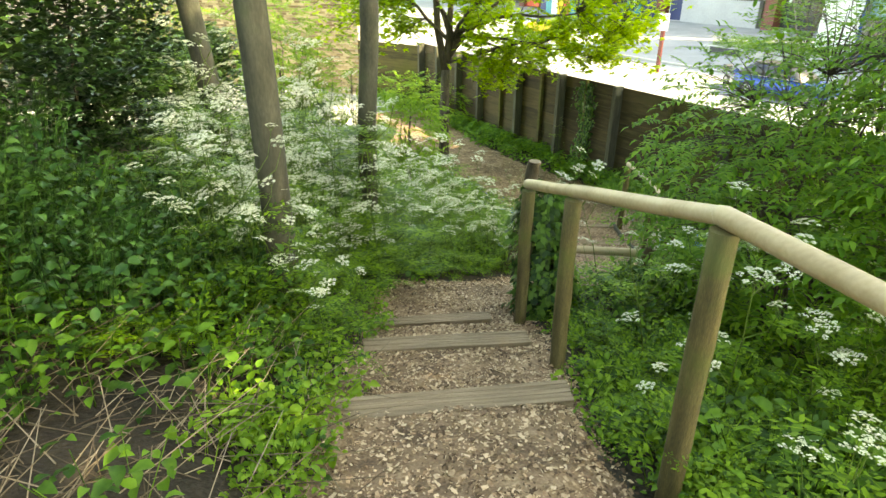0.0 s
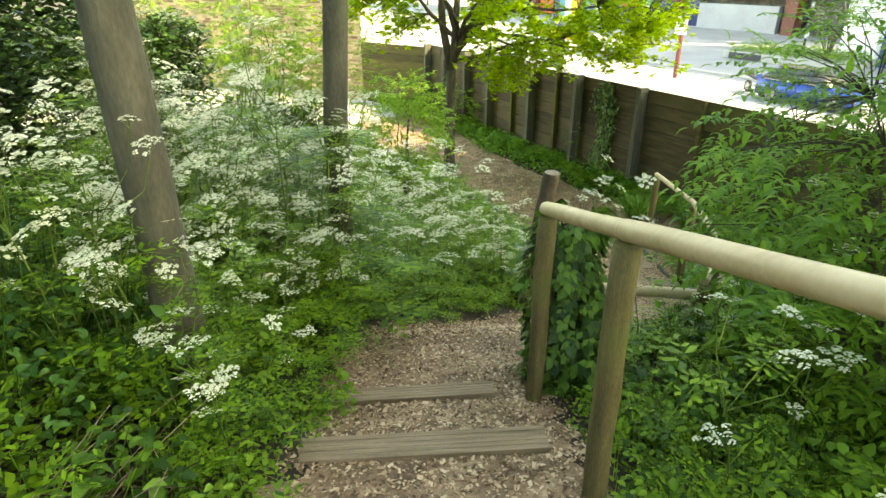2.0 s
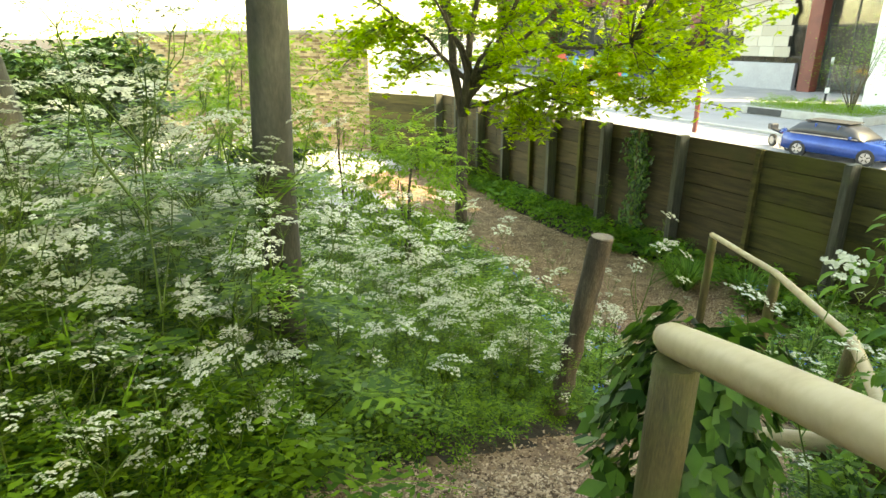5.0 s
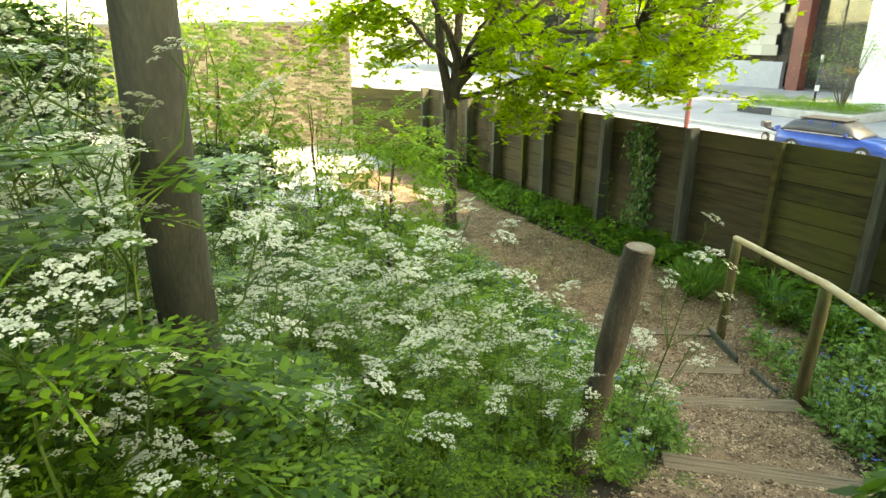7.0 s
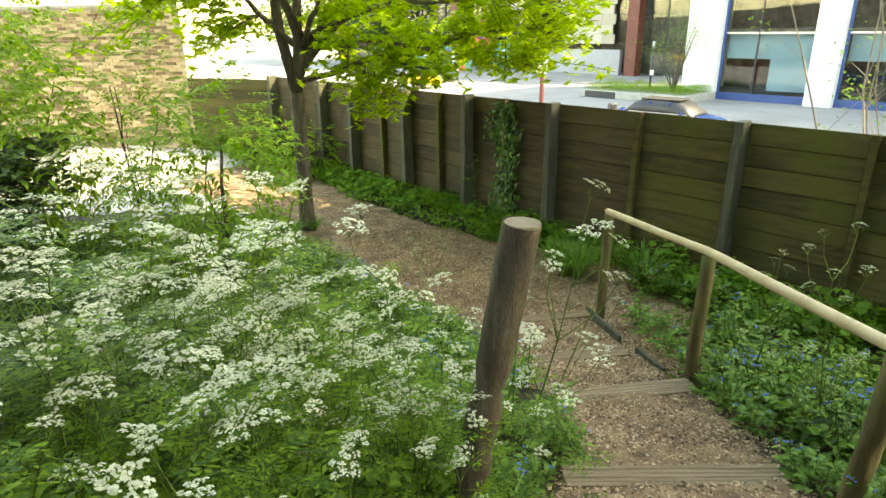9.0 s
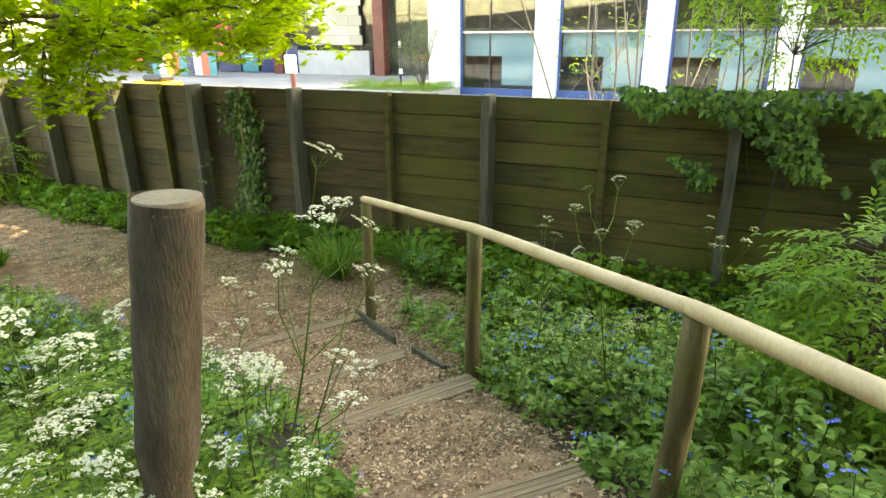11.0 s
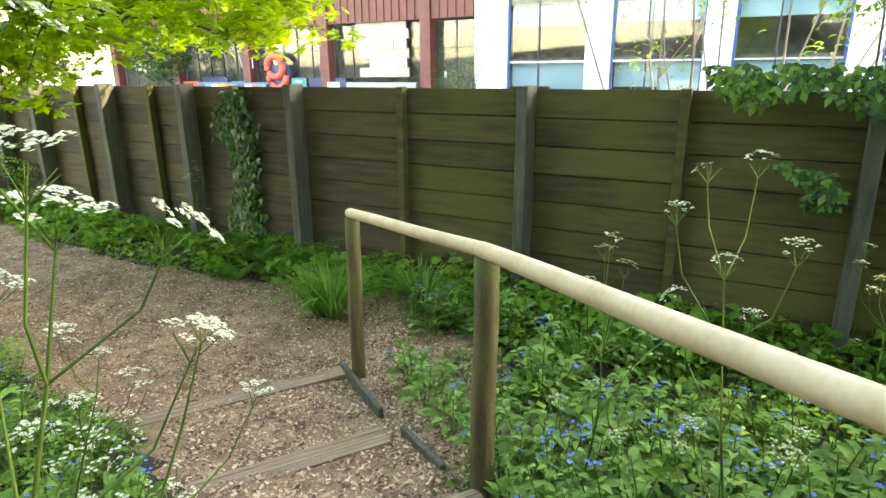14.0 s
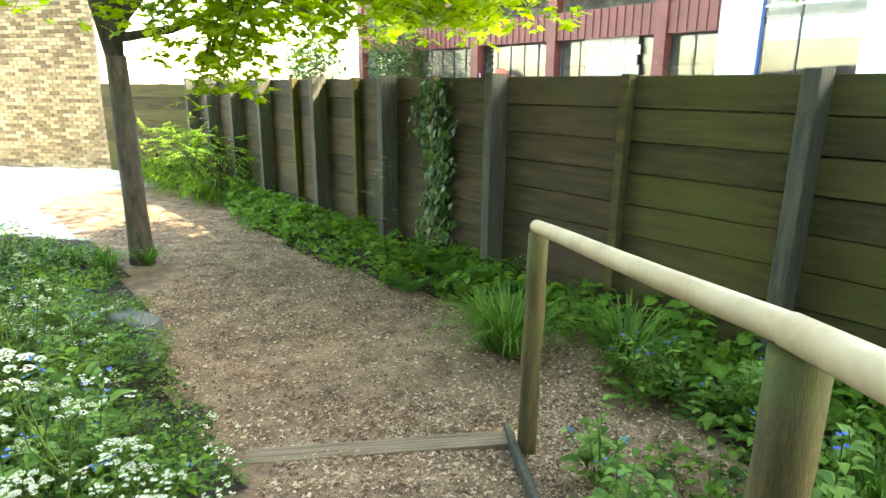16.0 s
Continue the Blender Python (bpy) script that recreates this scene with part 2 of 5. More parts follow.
def tube(bm, pts, radii, segs=8, wobble=0.0, rnd=random, caps=True):
    """A tapered round pole or limb along points."""
    rings = []
    pts = [Vector(p) for p in pts]
    up = Vector((0.31, 0.17, 0.93))
    for i, p in enumerate(pts):
        a = pts[max(0, i - 1)]
        b = pts[min(len(pts) - 1, i + 1)]
        t = (b - a).normalized()
        u = t.cross(up if abs(t.dot(up)) < 0.95 else Vector((1, 0, 0))).normalized()
        v = t.cross(u)
        ring = []
        for k in range(segs):
            th = 2 * math.pi * k / segs
            r = radii[i] * (1 + wobble * (rnd.random() - 0.5))
            ring.append(bm.verts.new(p + (u * math.cos(th) + v * math.sin(th)) * r))
        rings.append(ring)
    for a, b in zip(rings, rings[1:]):
        for k in range(segs):
            bm.faces.new((a[k], a[(k + 1) % segs], b[(k + 1) % segs], b[k])).smooth = True
    if caps:
        bm.faces.new(rings[0][::-1])
        bm.faces.new(rings[-1])
    return bm


def lerp_table(tab, x):
    if x <= tab[0][0]:
        return tab[0][1]
    for (x0, y0), (x1, y1) in zip(tab, tab[1:]):
        if x <= x1:
            return y0 + (y1 - y0) * (x - x0) / (x1 - x0)
    return tab[-1][1]


# ---- the plan ----
F0, FD, FN = Vector((4.09, 10.635)), Vector((-0.651, 0.759)), Vector((0.759, 0.651))  # fence line, along it, across it (towards the street)
FENCE_TOP, STREET = -0.595, -4.7


def fence_xy(s, o):
    return F0 + FD * s + FN * o


def fence_so(x, y):
    p = Vector((x, y)) - F0
    return p.dot(FD), p.dot(FN)


# levels down the steps: (distance along, height)
LEVELS = [(-40, 6.0), (-6, 2.3), (0.0, 0.5), (1.4, 0.06), (2.13, -0.16), (2.22, -0.215), (2.9, -0.38), (3.0, -0.43), (3.56, -0.62), (3.66, -0.67), (4.5, -0.82), (5.4, -1.28),
          (6.55, -1.715), (6.66, -1.8), (7.74, -1.995), (7.85, -2.06), (8.6, -2.215), (8.72, -2.27), (9.63, -2.375), (9.75, -2.42), (11.5, -2.43), (16, -2.46), (60, -2.46)]
# centre line of the chip path: x, y, half width
PATH_LINE = [(1.55, -4.0, 0.6), (1.2, 0.3, 0.55), (0.79, 2.31, 0.53), (0.63, 3.2, 0.52), (0.45, 3.9, 0.52), (0.48, 4.55, 0.52), (1.12, 5.15, 0.6), (1.6, 5.9, 0.52), (1.95, 6.8, 0.47),
             (2.0, 7.6, 0.47), (1.9, 8.5, 0.45), (1.72, 9.6, 0.62), (1.3, 11.0, 1.15), (0.1, 12.4, 0.85), (-1.2, 14.1, 0.8), (-3.0, 16.5, 1.3)]


def path_gap(x, y):
    """Distance outside the chip path's edge (negative on it)."""
    best = 9e9
    for (x0, y0, w0), (x1, y1, w1) in zip(PATH_LINE, PATH_LINE[1:]):
        dx, dy = x1 - x0, y1 - y0
        k = max(0, min(1, ((x - x0) * dx + (y - y0) * dy) / (dx * dx + dy * dy)))
        best = min(best, math.hypot(x - x0 - k * dx, y - y0 - k * dy) - w0 - k * (w1 - w0))
    return best


def smooth01(a, b, x):
    k = max(0.0, min(1.0, (x - a) / (b - a)))
    return k * k * (3 - 2 * k)


def ground_z(x, y):
    s, o = fence_so(x, y)
    if o > 0.13:
        return STREET
    skew = 1 - smooth01(4.2, 5.6, y)
    q = y - 0.26 * max(-1.2, min(1.2, x - 0.7)) * skew
    side = max(0.0, x - 1.9 - 0.55 * smooth01(5, 7, y))
    z = lerp_table(LEVELS, q + 0.8 * side)
    left = max(0.0, -x + 0.35)
    z += 0.27 * min(left, 5) * (1 - smooth01(9.0, 12.0, y)) * smooth01(-0.2, 0.5, path_gap(x, y))
    g = path_gap(x, y)
    z += 0.05 * smooth01(0.05, 0.5, g) + 0.035 * noise.noise((x * 1.3, y * 1.3, 0.0)) * smooth01(-0.3, 0.3, g) + 0.009 * noise.noise((x * 3.1, y * 3.1, 5.0))
    z -= 0.2 * smooth01(1.2, 1.6, x) * (1 - smooth01(3.4, 4.4, y)) * smooth01(-3, 0, y)
    return max(z, -2.62)


# ---- ground ----
def axis(lo, a, b, hi, step):
    out, v = [], a
    while v < b + 1e-6:
        out.append(v)
        v += step
    g, left = step, []
    v = a
    while v > lo:
        g *= 1.5
        v -= g
        left.append(v)
    g, v, right = step, b, []
    while v < hi:
        g *= 1.5
        v += g
        right.append(v)
    return left[::-1] + out + right


def build_ground():
    ss = axis(-600, -9.0, 14.0, 700, 0.11)
    oo = [o for o in axis(-600, -13.0, 0.05, 0.06, 0.11) if o < 0.1] + [0.12, 0.14, 1, 3, 8, 18, 40, 90, 220, 700]
    verts, faces, mi = [], [], []
    for s in ss:
        for o in oo:
            p = fence_xy(s, o)
            verts.append((p.x, p.y, ground_z(p.x, p.y)))
    n = len(oo)
    for i in range(len(ss) - 1):
        for j in range(n - 1):
            faces.append((i * n + j, i * n + j + 1, (i + 1) * n + j + 1, (i + 1) * n + j))
            s, o = (ss[i] + ss[i + 1]) / 2, (oo[j] + oo[j + 1]) / 2
            p = fence_xy(s, o)
            if o > 0.13:
                mi.append(2)
            elif path_gap(p.x, p.y) < 0.04 + 0.1 * noise.noise((p.x * 3, p.y * 3, 2)) + (1.05 if 8.0 < p.y < 11.2 and p.x > 1.9 else 0):
                mi.append(1)
            elif (p.x < -1.3 and p.y > 13.9 + 0.25 * noise.noise((p.x * 2, 0, 0)) and p.y < 21 and p.x > -14):
                mi.append(3)
            else:
                mi.append(0)
    me = bpy.data.meshes.new("ground")
    me.from_pydata(verts, [], faces)
    for m in (M_SOIL, M_BARK_MULCH, M_ASPHALT, M_PATIO):
        me.materials.append(m)
    me.polygons.foreach_set("material_index", mi)
    me.shade_smooth()
    me.flip_normals() if me.polygons[0].normal.z < 0 else None
    return tagged(new("ground", me), "wood-chip path, dark soil bank and pale street beyond the fence", "ground", kind="structure")


build_ground()


def z_at(x, y):
    return ground_z(x, y)


# ---- sleepers across the steps ----
def sleeper(a, b, top, depth=0.15, high=0.12, drop=0.0, label="weathered ridged timber sleeper set across the chip steps"):
    a, b = Vector(a), Vector(b)
    u = (b - a)
    ln = u.length
    ang = math.degrees(math.atan2(u.y, u.x))
    c = (a + b) / 2
    t = thing("step_sleeper", label, "step", "sleepers of the woodland steps", pose(c.x, c.y, top, 0, math.degrees(math.atan2(drop, ln)), ang))
    bm = bmesh.new()
    strips = 5
    w = depth / strips
    for k in range(strips):
        yy = (k - (strips - 1) / 2) * w
        part("ridge", cuboid((ln, w * 0.95, 0.02), pose(0.004 * math.sin(k * 7 + top * 9), yy, -0.01 - 0.001 * (k % 2)), 0.002), M_SLEEPER, t)
    box(bm, (ln - 0.01, depth - 0.004, high - 0.012), pose(0, 0, -high / 2 - 0.006), 0.003)
    part("plank", bm, M_SLEEPER, t)
    return t


sleeper((0.25, 2.03), (1.29, 2.36), -0.145, 0.15)
sleeper((0.15, 2.86), (1.08, 3.12), -0.375, 0.13)
sleeper((0.03, 3.47), (0.8, 3.70), -0.612, 0.1)
sleeper((0.33, 4.95), (0.75, 4.5), z_at(0.54, 4.72) + 0.004, 0.05, 0.1, z_at(0.33, 4.95) - z_at(0.75, 4.5))
sleeper((1.32, 6.62), (2.4, 6.58), -1.705)
sleeper((1.5, 7.70), (2.51, 7.83), -1.985, 0.17)
sleeper((1.4, 8.57), (2.33, 8.71), -2.205, 0.15)
sleeper((1.05, 9.56), (2.3, 9.76), -2.362, 0.12)


def edging(a, b, za, zb):
    a, b = Vector((*a, za)), Vector((*b, zb))
    c, u = (a + b) / 2, b - a
    t = thing("edging_board", "narrow grey timber edging board beside the steps", "board", "edging boards of the steps",
              Matrix.Translation(c) @ u.to_track_quat("X", "Z").to_matrix().to_4x4())
    part("board", cuboid((u.length, 0.032, 0.09), pose(0, 0, -0.055), 0.005), M_FPOST, t)


edging((2.30, 9.86), (2.37, 9.0), -2.33, -2.22)
edging((2.42, 8.72), (2.48, 8.25), -2.17, -2.1)


# ---- round posts and handrails ----
def round_post(x, y, top, foot=None, r=0.05, lean=(0, 0), name="rail_post", label="weathered round timber post carrying the handrail", mt=None, group="handrail posts"):
    g = z_at(x, y)
    t = thing(name, label, "post", group, pose(x, y, g))
    rnd = random.Random(int(x * 97 + y * 31))
    bm = bmesh.new()
    n = 7
    h = top - g
    pts = [(lean[0] * k / n + 0.004 * rnd.uniform(-1, 1), lean[1] * k / n + 0.004 * rnd.uniform(-1, 1), -0.25 + (h + 0.25) * k / n) for k in range(n + 1)]
    tube(bm, pts, [r * (1 + 0.03 * rnd.uniform(-1, 1)) for _ in pts], 14, 0.03, rnd)
    part("shaft", bm, mt or M_POST, t)
    return t


def handrail(pts, r=0.031, label="pale debarked round timber handrail"):
    t = thing("handrail", label, "handrail", "handrails", pose(*pts[0]))
    o = Vector(pts[0])
    rnd = random.Random(len(pts))
    for a, b in zip(pts, pts[1:]):
        a, b = Vector(a) - o, Vector(b) - o
        n = 8
        p = [a.lerp(b, k / n) + Vector((0, 0, 0.0015 * math.sin(k * 0.9 + a.x))) for k in range(n + 1)]
        rr = [r * (1.05 - 0.1 * k / n + 0.008 * math.sin(k * 0.8 + a.y)) for k in range(n + 1)]
        p = [a + (a - b).normalized() * 0.03] + p + [b + (b - a).normalized() * 0.03]
        rr = [r * 0.82] + rr + [r * 0.82]
        part("pole", tube(bmesh.new(), p, rr, 16, 0.008, rnd), M_RAIL, t)
    return t


UPPER = [(1.003, 3.69, 0.365), (1.236, 2.82, 0.645), (1.61, 1.775, 0.965), (2.15, 0.5, 1.03), (2.5, -1.4, 1.5)]
LOWER = [(2.385, 9.69, -1.272), (2.53, 7.94, -1.032), (2.435, 6.17, -0.772), (1.99, 4.8, -0.455)]
handrail(UPPER)
handrail(LOWER, 0.029)
handrail([(1.99, 4.82, -0.57), (1.2, 4.78, -0.56)], 0.035, "slim weathered timber cross rail closing the bank")
for x, y, z in UPPER:
    round_post(x + 0.005, y - 0.03, z - 0.03, r=0.041)
for x, y, z in LOWER:
    foot = 0.08 if y < 7 else 0.02
    round_post(x + 0.01 - foot, y - 0.02, z - 0.025, r=0.046, lean=(foot, 0))
round_post(1.2, 4.75, -0.45, r=0.045)


def stump_post():
    x, y = 0.76, 6.21
    g = z_at(x, y)
    t = thing("old_gatepost", "thick dark rotting round post, sawn flat on top", "post", at=pose(x, y, g))
    rnd = random.Random(5)
    bm = bmesh.new()
    top = -0.23 - g
    n = 16
    pts = [(0.23 * k / n, -0.08 * k / n, -0.2 + (top + 0.2) * k / n) for k in range(n + 1)]
    # sound wood above, rotted and split from half height down
    rr = [0.067 if k > 9 else 0.063 + 0.012 * math.sin(k * 2.7) - 0.006 * (k == 9) for k in range(n + 1)]
    tube(bm, pts, rr, 20, 0.09, rnd, caps=False)
    part("shaft", bm, M_STUMP_AND_GAP_SHADE, t)
    bm = bmesh.new()
    tube(bm, [(0.23, -0.08, top - 0.02), (0.231, -0.08, top + 0.004)], [0.066, 0.063], 20, 0.03, rnd)
    part("sawn_top", bm, M_ENDGRAIN, t, "pale weathered sawn top")


stump_post()


# ---- timber fence along the street ----
POSTS = [(-6.4, 0), (-4.5, 0), (-2.35, 0), (0.0, 0), (2.5, 0), (4.15, 0), (5.65, 0), (7.28, 0), (8.35, 0), (9.4, 0), (10.45, 0)]
MIDS = [-5.5, -3.6, -1.2, 1.24, 3.4, 4.86, 6.42]


def build_fence():
    ang = math.degrees(math.atan2(FD.y, FD.x))
    rnd = random.Random(3)
    bottom = -2.66
    t = thing("timber_fence", "tall dark feather-edged timber fence with proud square posts", "fence", at=pose(F0.x, F0.y, bottom, 0, 0, ang))
    h = FENCE_TOP - bottom
    n = 9
    bh = h / n
    knots = [p[0] for p in POSTS]
    for i, (a, b) in enumerate(zip(knots, knots[1:])):
        mids = [m for m in MIDS if a < m < b] or [(a + b) / 2]
        cuts = [a, mids[0], b]
        for c0, c1 in zip(cuts, cuts[1:]):
            for k in range(n):
                hh = bh - rnd.uniform(0.006, 0.011)
                z = (k + 0.5) * bh + rnd.uniform(-0.002, 0.002)
                bm = cuboid((c1 - c0 - 0.004, 0.02, hh), pose((c0 + c1) / 2, -0.005, z, 3.5 + rnd.uniform(-1.2, 1.2), rnd.uniform(-0.15, 0.15), 0), 0.003)
                part("fence_board", bm, M_BOARD_BROWN if (c0 + c1) / 2 > 1.2 else M_BOARD, t)
    # dark sheet added so the slits between boards look shaded
    part("backing", cuboid((knots[-1] - knots[0], 0.012, h - 0.03), pose((knots[-1] + knots[0]) / 2, -0.028, h / 2 - 0.01)), M_STUMP_AND_GAP_SHADE, t, "added dark sheet standing in for shade in the board gaps")
    for s in knots:
        # square post standing proud on the garden side, with a slight lean
        lean = rnd.uniform(-0.6, 0.6)
        bm = cuboid((0.095, 0.2, h + 0.03), pose(s, 0.115, h / 2 + 0.01, 0, lean, 0), 0.006)
        part("fence_post", bm, M_FPOST, t)
    for s in MIDS:
        bm = cuboid((0.07, 0.085, h), pose(s, 0.057, h / 2 + 0.008, 0, rnd.uniform(-0.8, 0.8), 0), 0.005)
        part("batten", bm, M_BOARD, t)
    return t


build_fence()
bm = bmesh.new()
c = fence_xy(-10, 0.06)
ang = math.degrees(math.atan2(FD.y, FD.x))
box(bm, (120, 0.1, 2.3), pose(c.x, c.y, STREET + 1.15, 0, 0, ang))
structure("wall_retaining", bm, M_MORTAR, "low concrete retaining wall under the fence", "wall")


def build_return_fence():
    a = fence_xy(10.45, 0)
    b = Vector((-5.1, 19.62))
    u = b - a
    t = thing("return_fence", "sun-bleached timber fence meeting the brick wall", "fence", at=pose(a.x, a.y, -2.66, 0, 0, math.degrees(math.atan2(u.y, u.x))))
    h = 1.98
    for k in range(9):
        part("fence_board", cuboid((u.length, 0.018, h / 9 * 1.1), pose(u.length / 2, 0, h / 9 * (k + 0.5), 4, 0, 0), 0.003), M_BOARD, t)
    for k in (0.35, 0.75):
        part("fence_post", cuboid((0.1, 0.1, h + 0.05), pose(u.length * k, -0.06, h / 2), 0.006), M_FPOST, t)


build_return_fence()


# ---- brick wall at the end of the path ----
def build_brick_wall():
    a, b = Vector((-14.5, 21.5)), Vector((-5.1, 19.67))
    u = b - a
    ln = u.length
    at = pose(a.x, a.y, -2.55, 0, 0, math.degrees(math.atan2(u.y, u.x)))
    h = 3.5
    w = structure("wall_brick", cuboid((ln, 0.3, h), pose(ln / 2, 0.16, h / 2)), M_MORTAR, "long yellow stock brick wall in running bond", "wall")
    w.matrix_world = at
    rnd = random.Random(8)
    verts, faces = [], []
    me = mesh_of("brick", cuboid((0.214, 0.03, 0.064), Matrix(), 0.004), M_BRICK)
    rows = int(h / 0.075)
    near = 0
    for r in range(rows):
        k = 0
        x = 0.112 * (r % 2)
        while x < ln - 0.2:
            m = pose(x + 0.107, 0.005 + rnd.uniform(-0.003, 0.003), r * 0.075 + 0.04)
            if x > ln - 2.6 and r < 26 and near < 300:
                o = part("brick", me, M_BRICK, w)
                o.matrix_local = m
                near += 1
            else:
                i = len(verts)
                sx, sy, sz = 0.107, 0.015, 0.032
                cc = m.translation
                for dx, dy, dz in ((-1, -1, -1), (1, -1, -1), (1, -1, 1), (-1, -1, 1), (-1, 1, -1), (1, 1, -1), (1, 1, 1), (-1, 1, 1)):
                    verts.append((cc.x + dx * sx, cc.y + dy * sy, cc.z + dz * sz))
                faces += [(i, i + 1, i + 2, i + 3), (i, i + 4, i + 5, i + 1), (i + 3, i + 2, i + 6, i + 7), (i, i + 3, i + 7, i + 4), (i + 1, i + 5, i + 6, i + 2)]
            x += 0.225
    mm = bpy.data.meshes.new("brickwork")
    mm.from_pydata(verts, [], faces)
    mm.materials.append(M_BRICKS)
    o = part("brickwork", mm, M_BRICKS, w)
    o["kind"] = "stuff"
    part("coping", cuboid((ln, 0.38, 0.08), pose(ln / 2, 0.16, h + 0.04), 0.01), M_KERB, w)


build_brick_wall()

# ---- street and buildings ----


def street_frame(s, o, z=STREET):
    p = fence_xy(s, o)
    return pose(p.x, p.y, z, 0, 0, math.degrees(math.atan2(FD.y, FD.x)))


def white_building():
    t = thing("white_office_building", "white stone-clad office building with tall glazed bays", "building", at=street_frame(0, 37.7))
    cols = [(17.5, 19.9), (9.9, 11.5), (2.4, 4.0), (-5.2, -3.6), (-12.8, -11.2), (-20.4, -18.8), (-28, -26.4)]
    H = 16.0
    for a, b in cols:
        part("pillar", cuboid((b - a, 1.0, H), pose((a + b) / 2, -0.3, H / 2), 0.02), M_WHITE, t)
    part("side_wall", cuboid((0.4, 12, H), pose(19.6, -6.9, H / 2)), M_WHITE, t)
    part("roof", cuboid((49, 13, 0.6), pose(-4.0, -6.3, H + 0.3)), M_WHITE, t)
    # wall and slabs carry the painted dimness behind the glass
    part("back_wall", cuboid((48, 0.3, H), pose(-4.0, -6.0, H / 2)), M_INSIDE, t, "office interior wall, coloured dark for the dim room")
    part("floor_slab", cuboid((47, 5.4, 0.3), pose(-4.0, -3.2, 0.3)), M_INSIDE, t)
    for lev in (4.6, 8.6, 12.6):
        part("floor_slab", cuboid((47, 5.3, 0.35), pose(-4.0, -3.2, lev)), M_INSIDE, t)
    bays = list(zip(cols[1:], cols))
    for (a0, a1), (b0, b1) in bays:
        x0, x1 = a1, b0
        w = x1 - x0
        win = part("window", cuboid((w, 0.02, H - 0.5), pose((x0 + x1) / 2, -0.55, H / 2 + 0.2)), M_GLASS, t)
        win.visible_shadow = False
        for x in (x0 + 0.09, x1 - 0.09):
            part("frame_post", cuboid((0.16, 0.14, H - 0.4), pose(x, -0.5, H / 2 + 0.2)), M_BLUEFRAME, win)
        part("mullion", cuboid((0.1, 0.12, H - 0.4), pose((x0 + x1) / 2 + 0.6, -0.5, H / 2 + 0.2)), M_DARK, win)
        part("sill", cuboid((w, 0.25, 0.5), pose((x0 + x1) / 2, -0.5, 0.25)), M_BLUEFRAME, win)
        for z in (4.5, 9.0, 13.5):
            part("transom", cuboid((w, 0.12, 0.12), pose((x0 + x1) / 2, -0.5, z)), M_CHROME, win)
        part("blind", cuboid((w - 0.3, 0.06, 1.6), pose((x0 + x1) / 2, -1.1, 3.6)), M_SPANDREL, win, "pale blue roller blind")
        part("blind", cuboid((w - 0.3, 0.06, 1.3), pose((x0 + x1) / 2, -1.1, 7.6)), M_SPANDREL, win, "pale blue roller blind")
        part("blind", cuboid(((w - 0.3) * 0.45, 0.06, 2.6), pose(x0 + w * 0.27, -1.2, 2.0)), M_SPANDREL, win, "pale blue roller blind")


white_building()


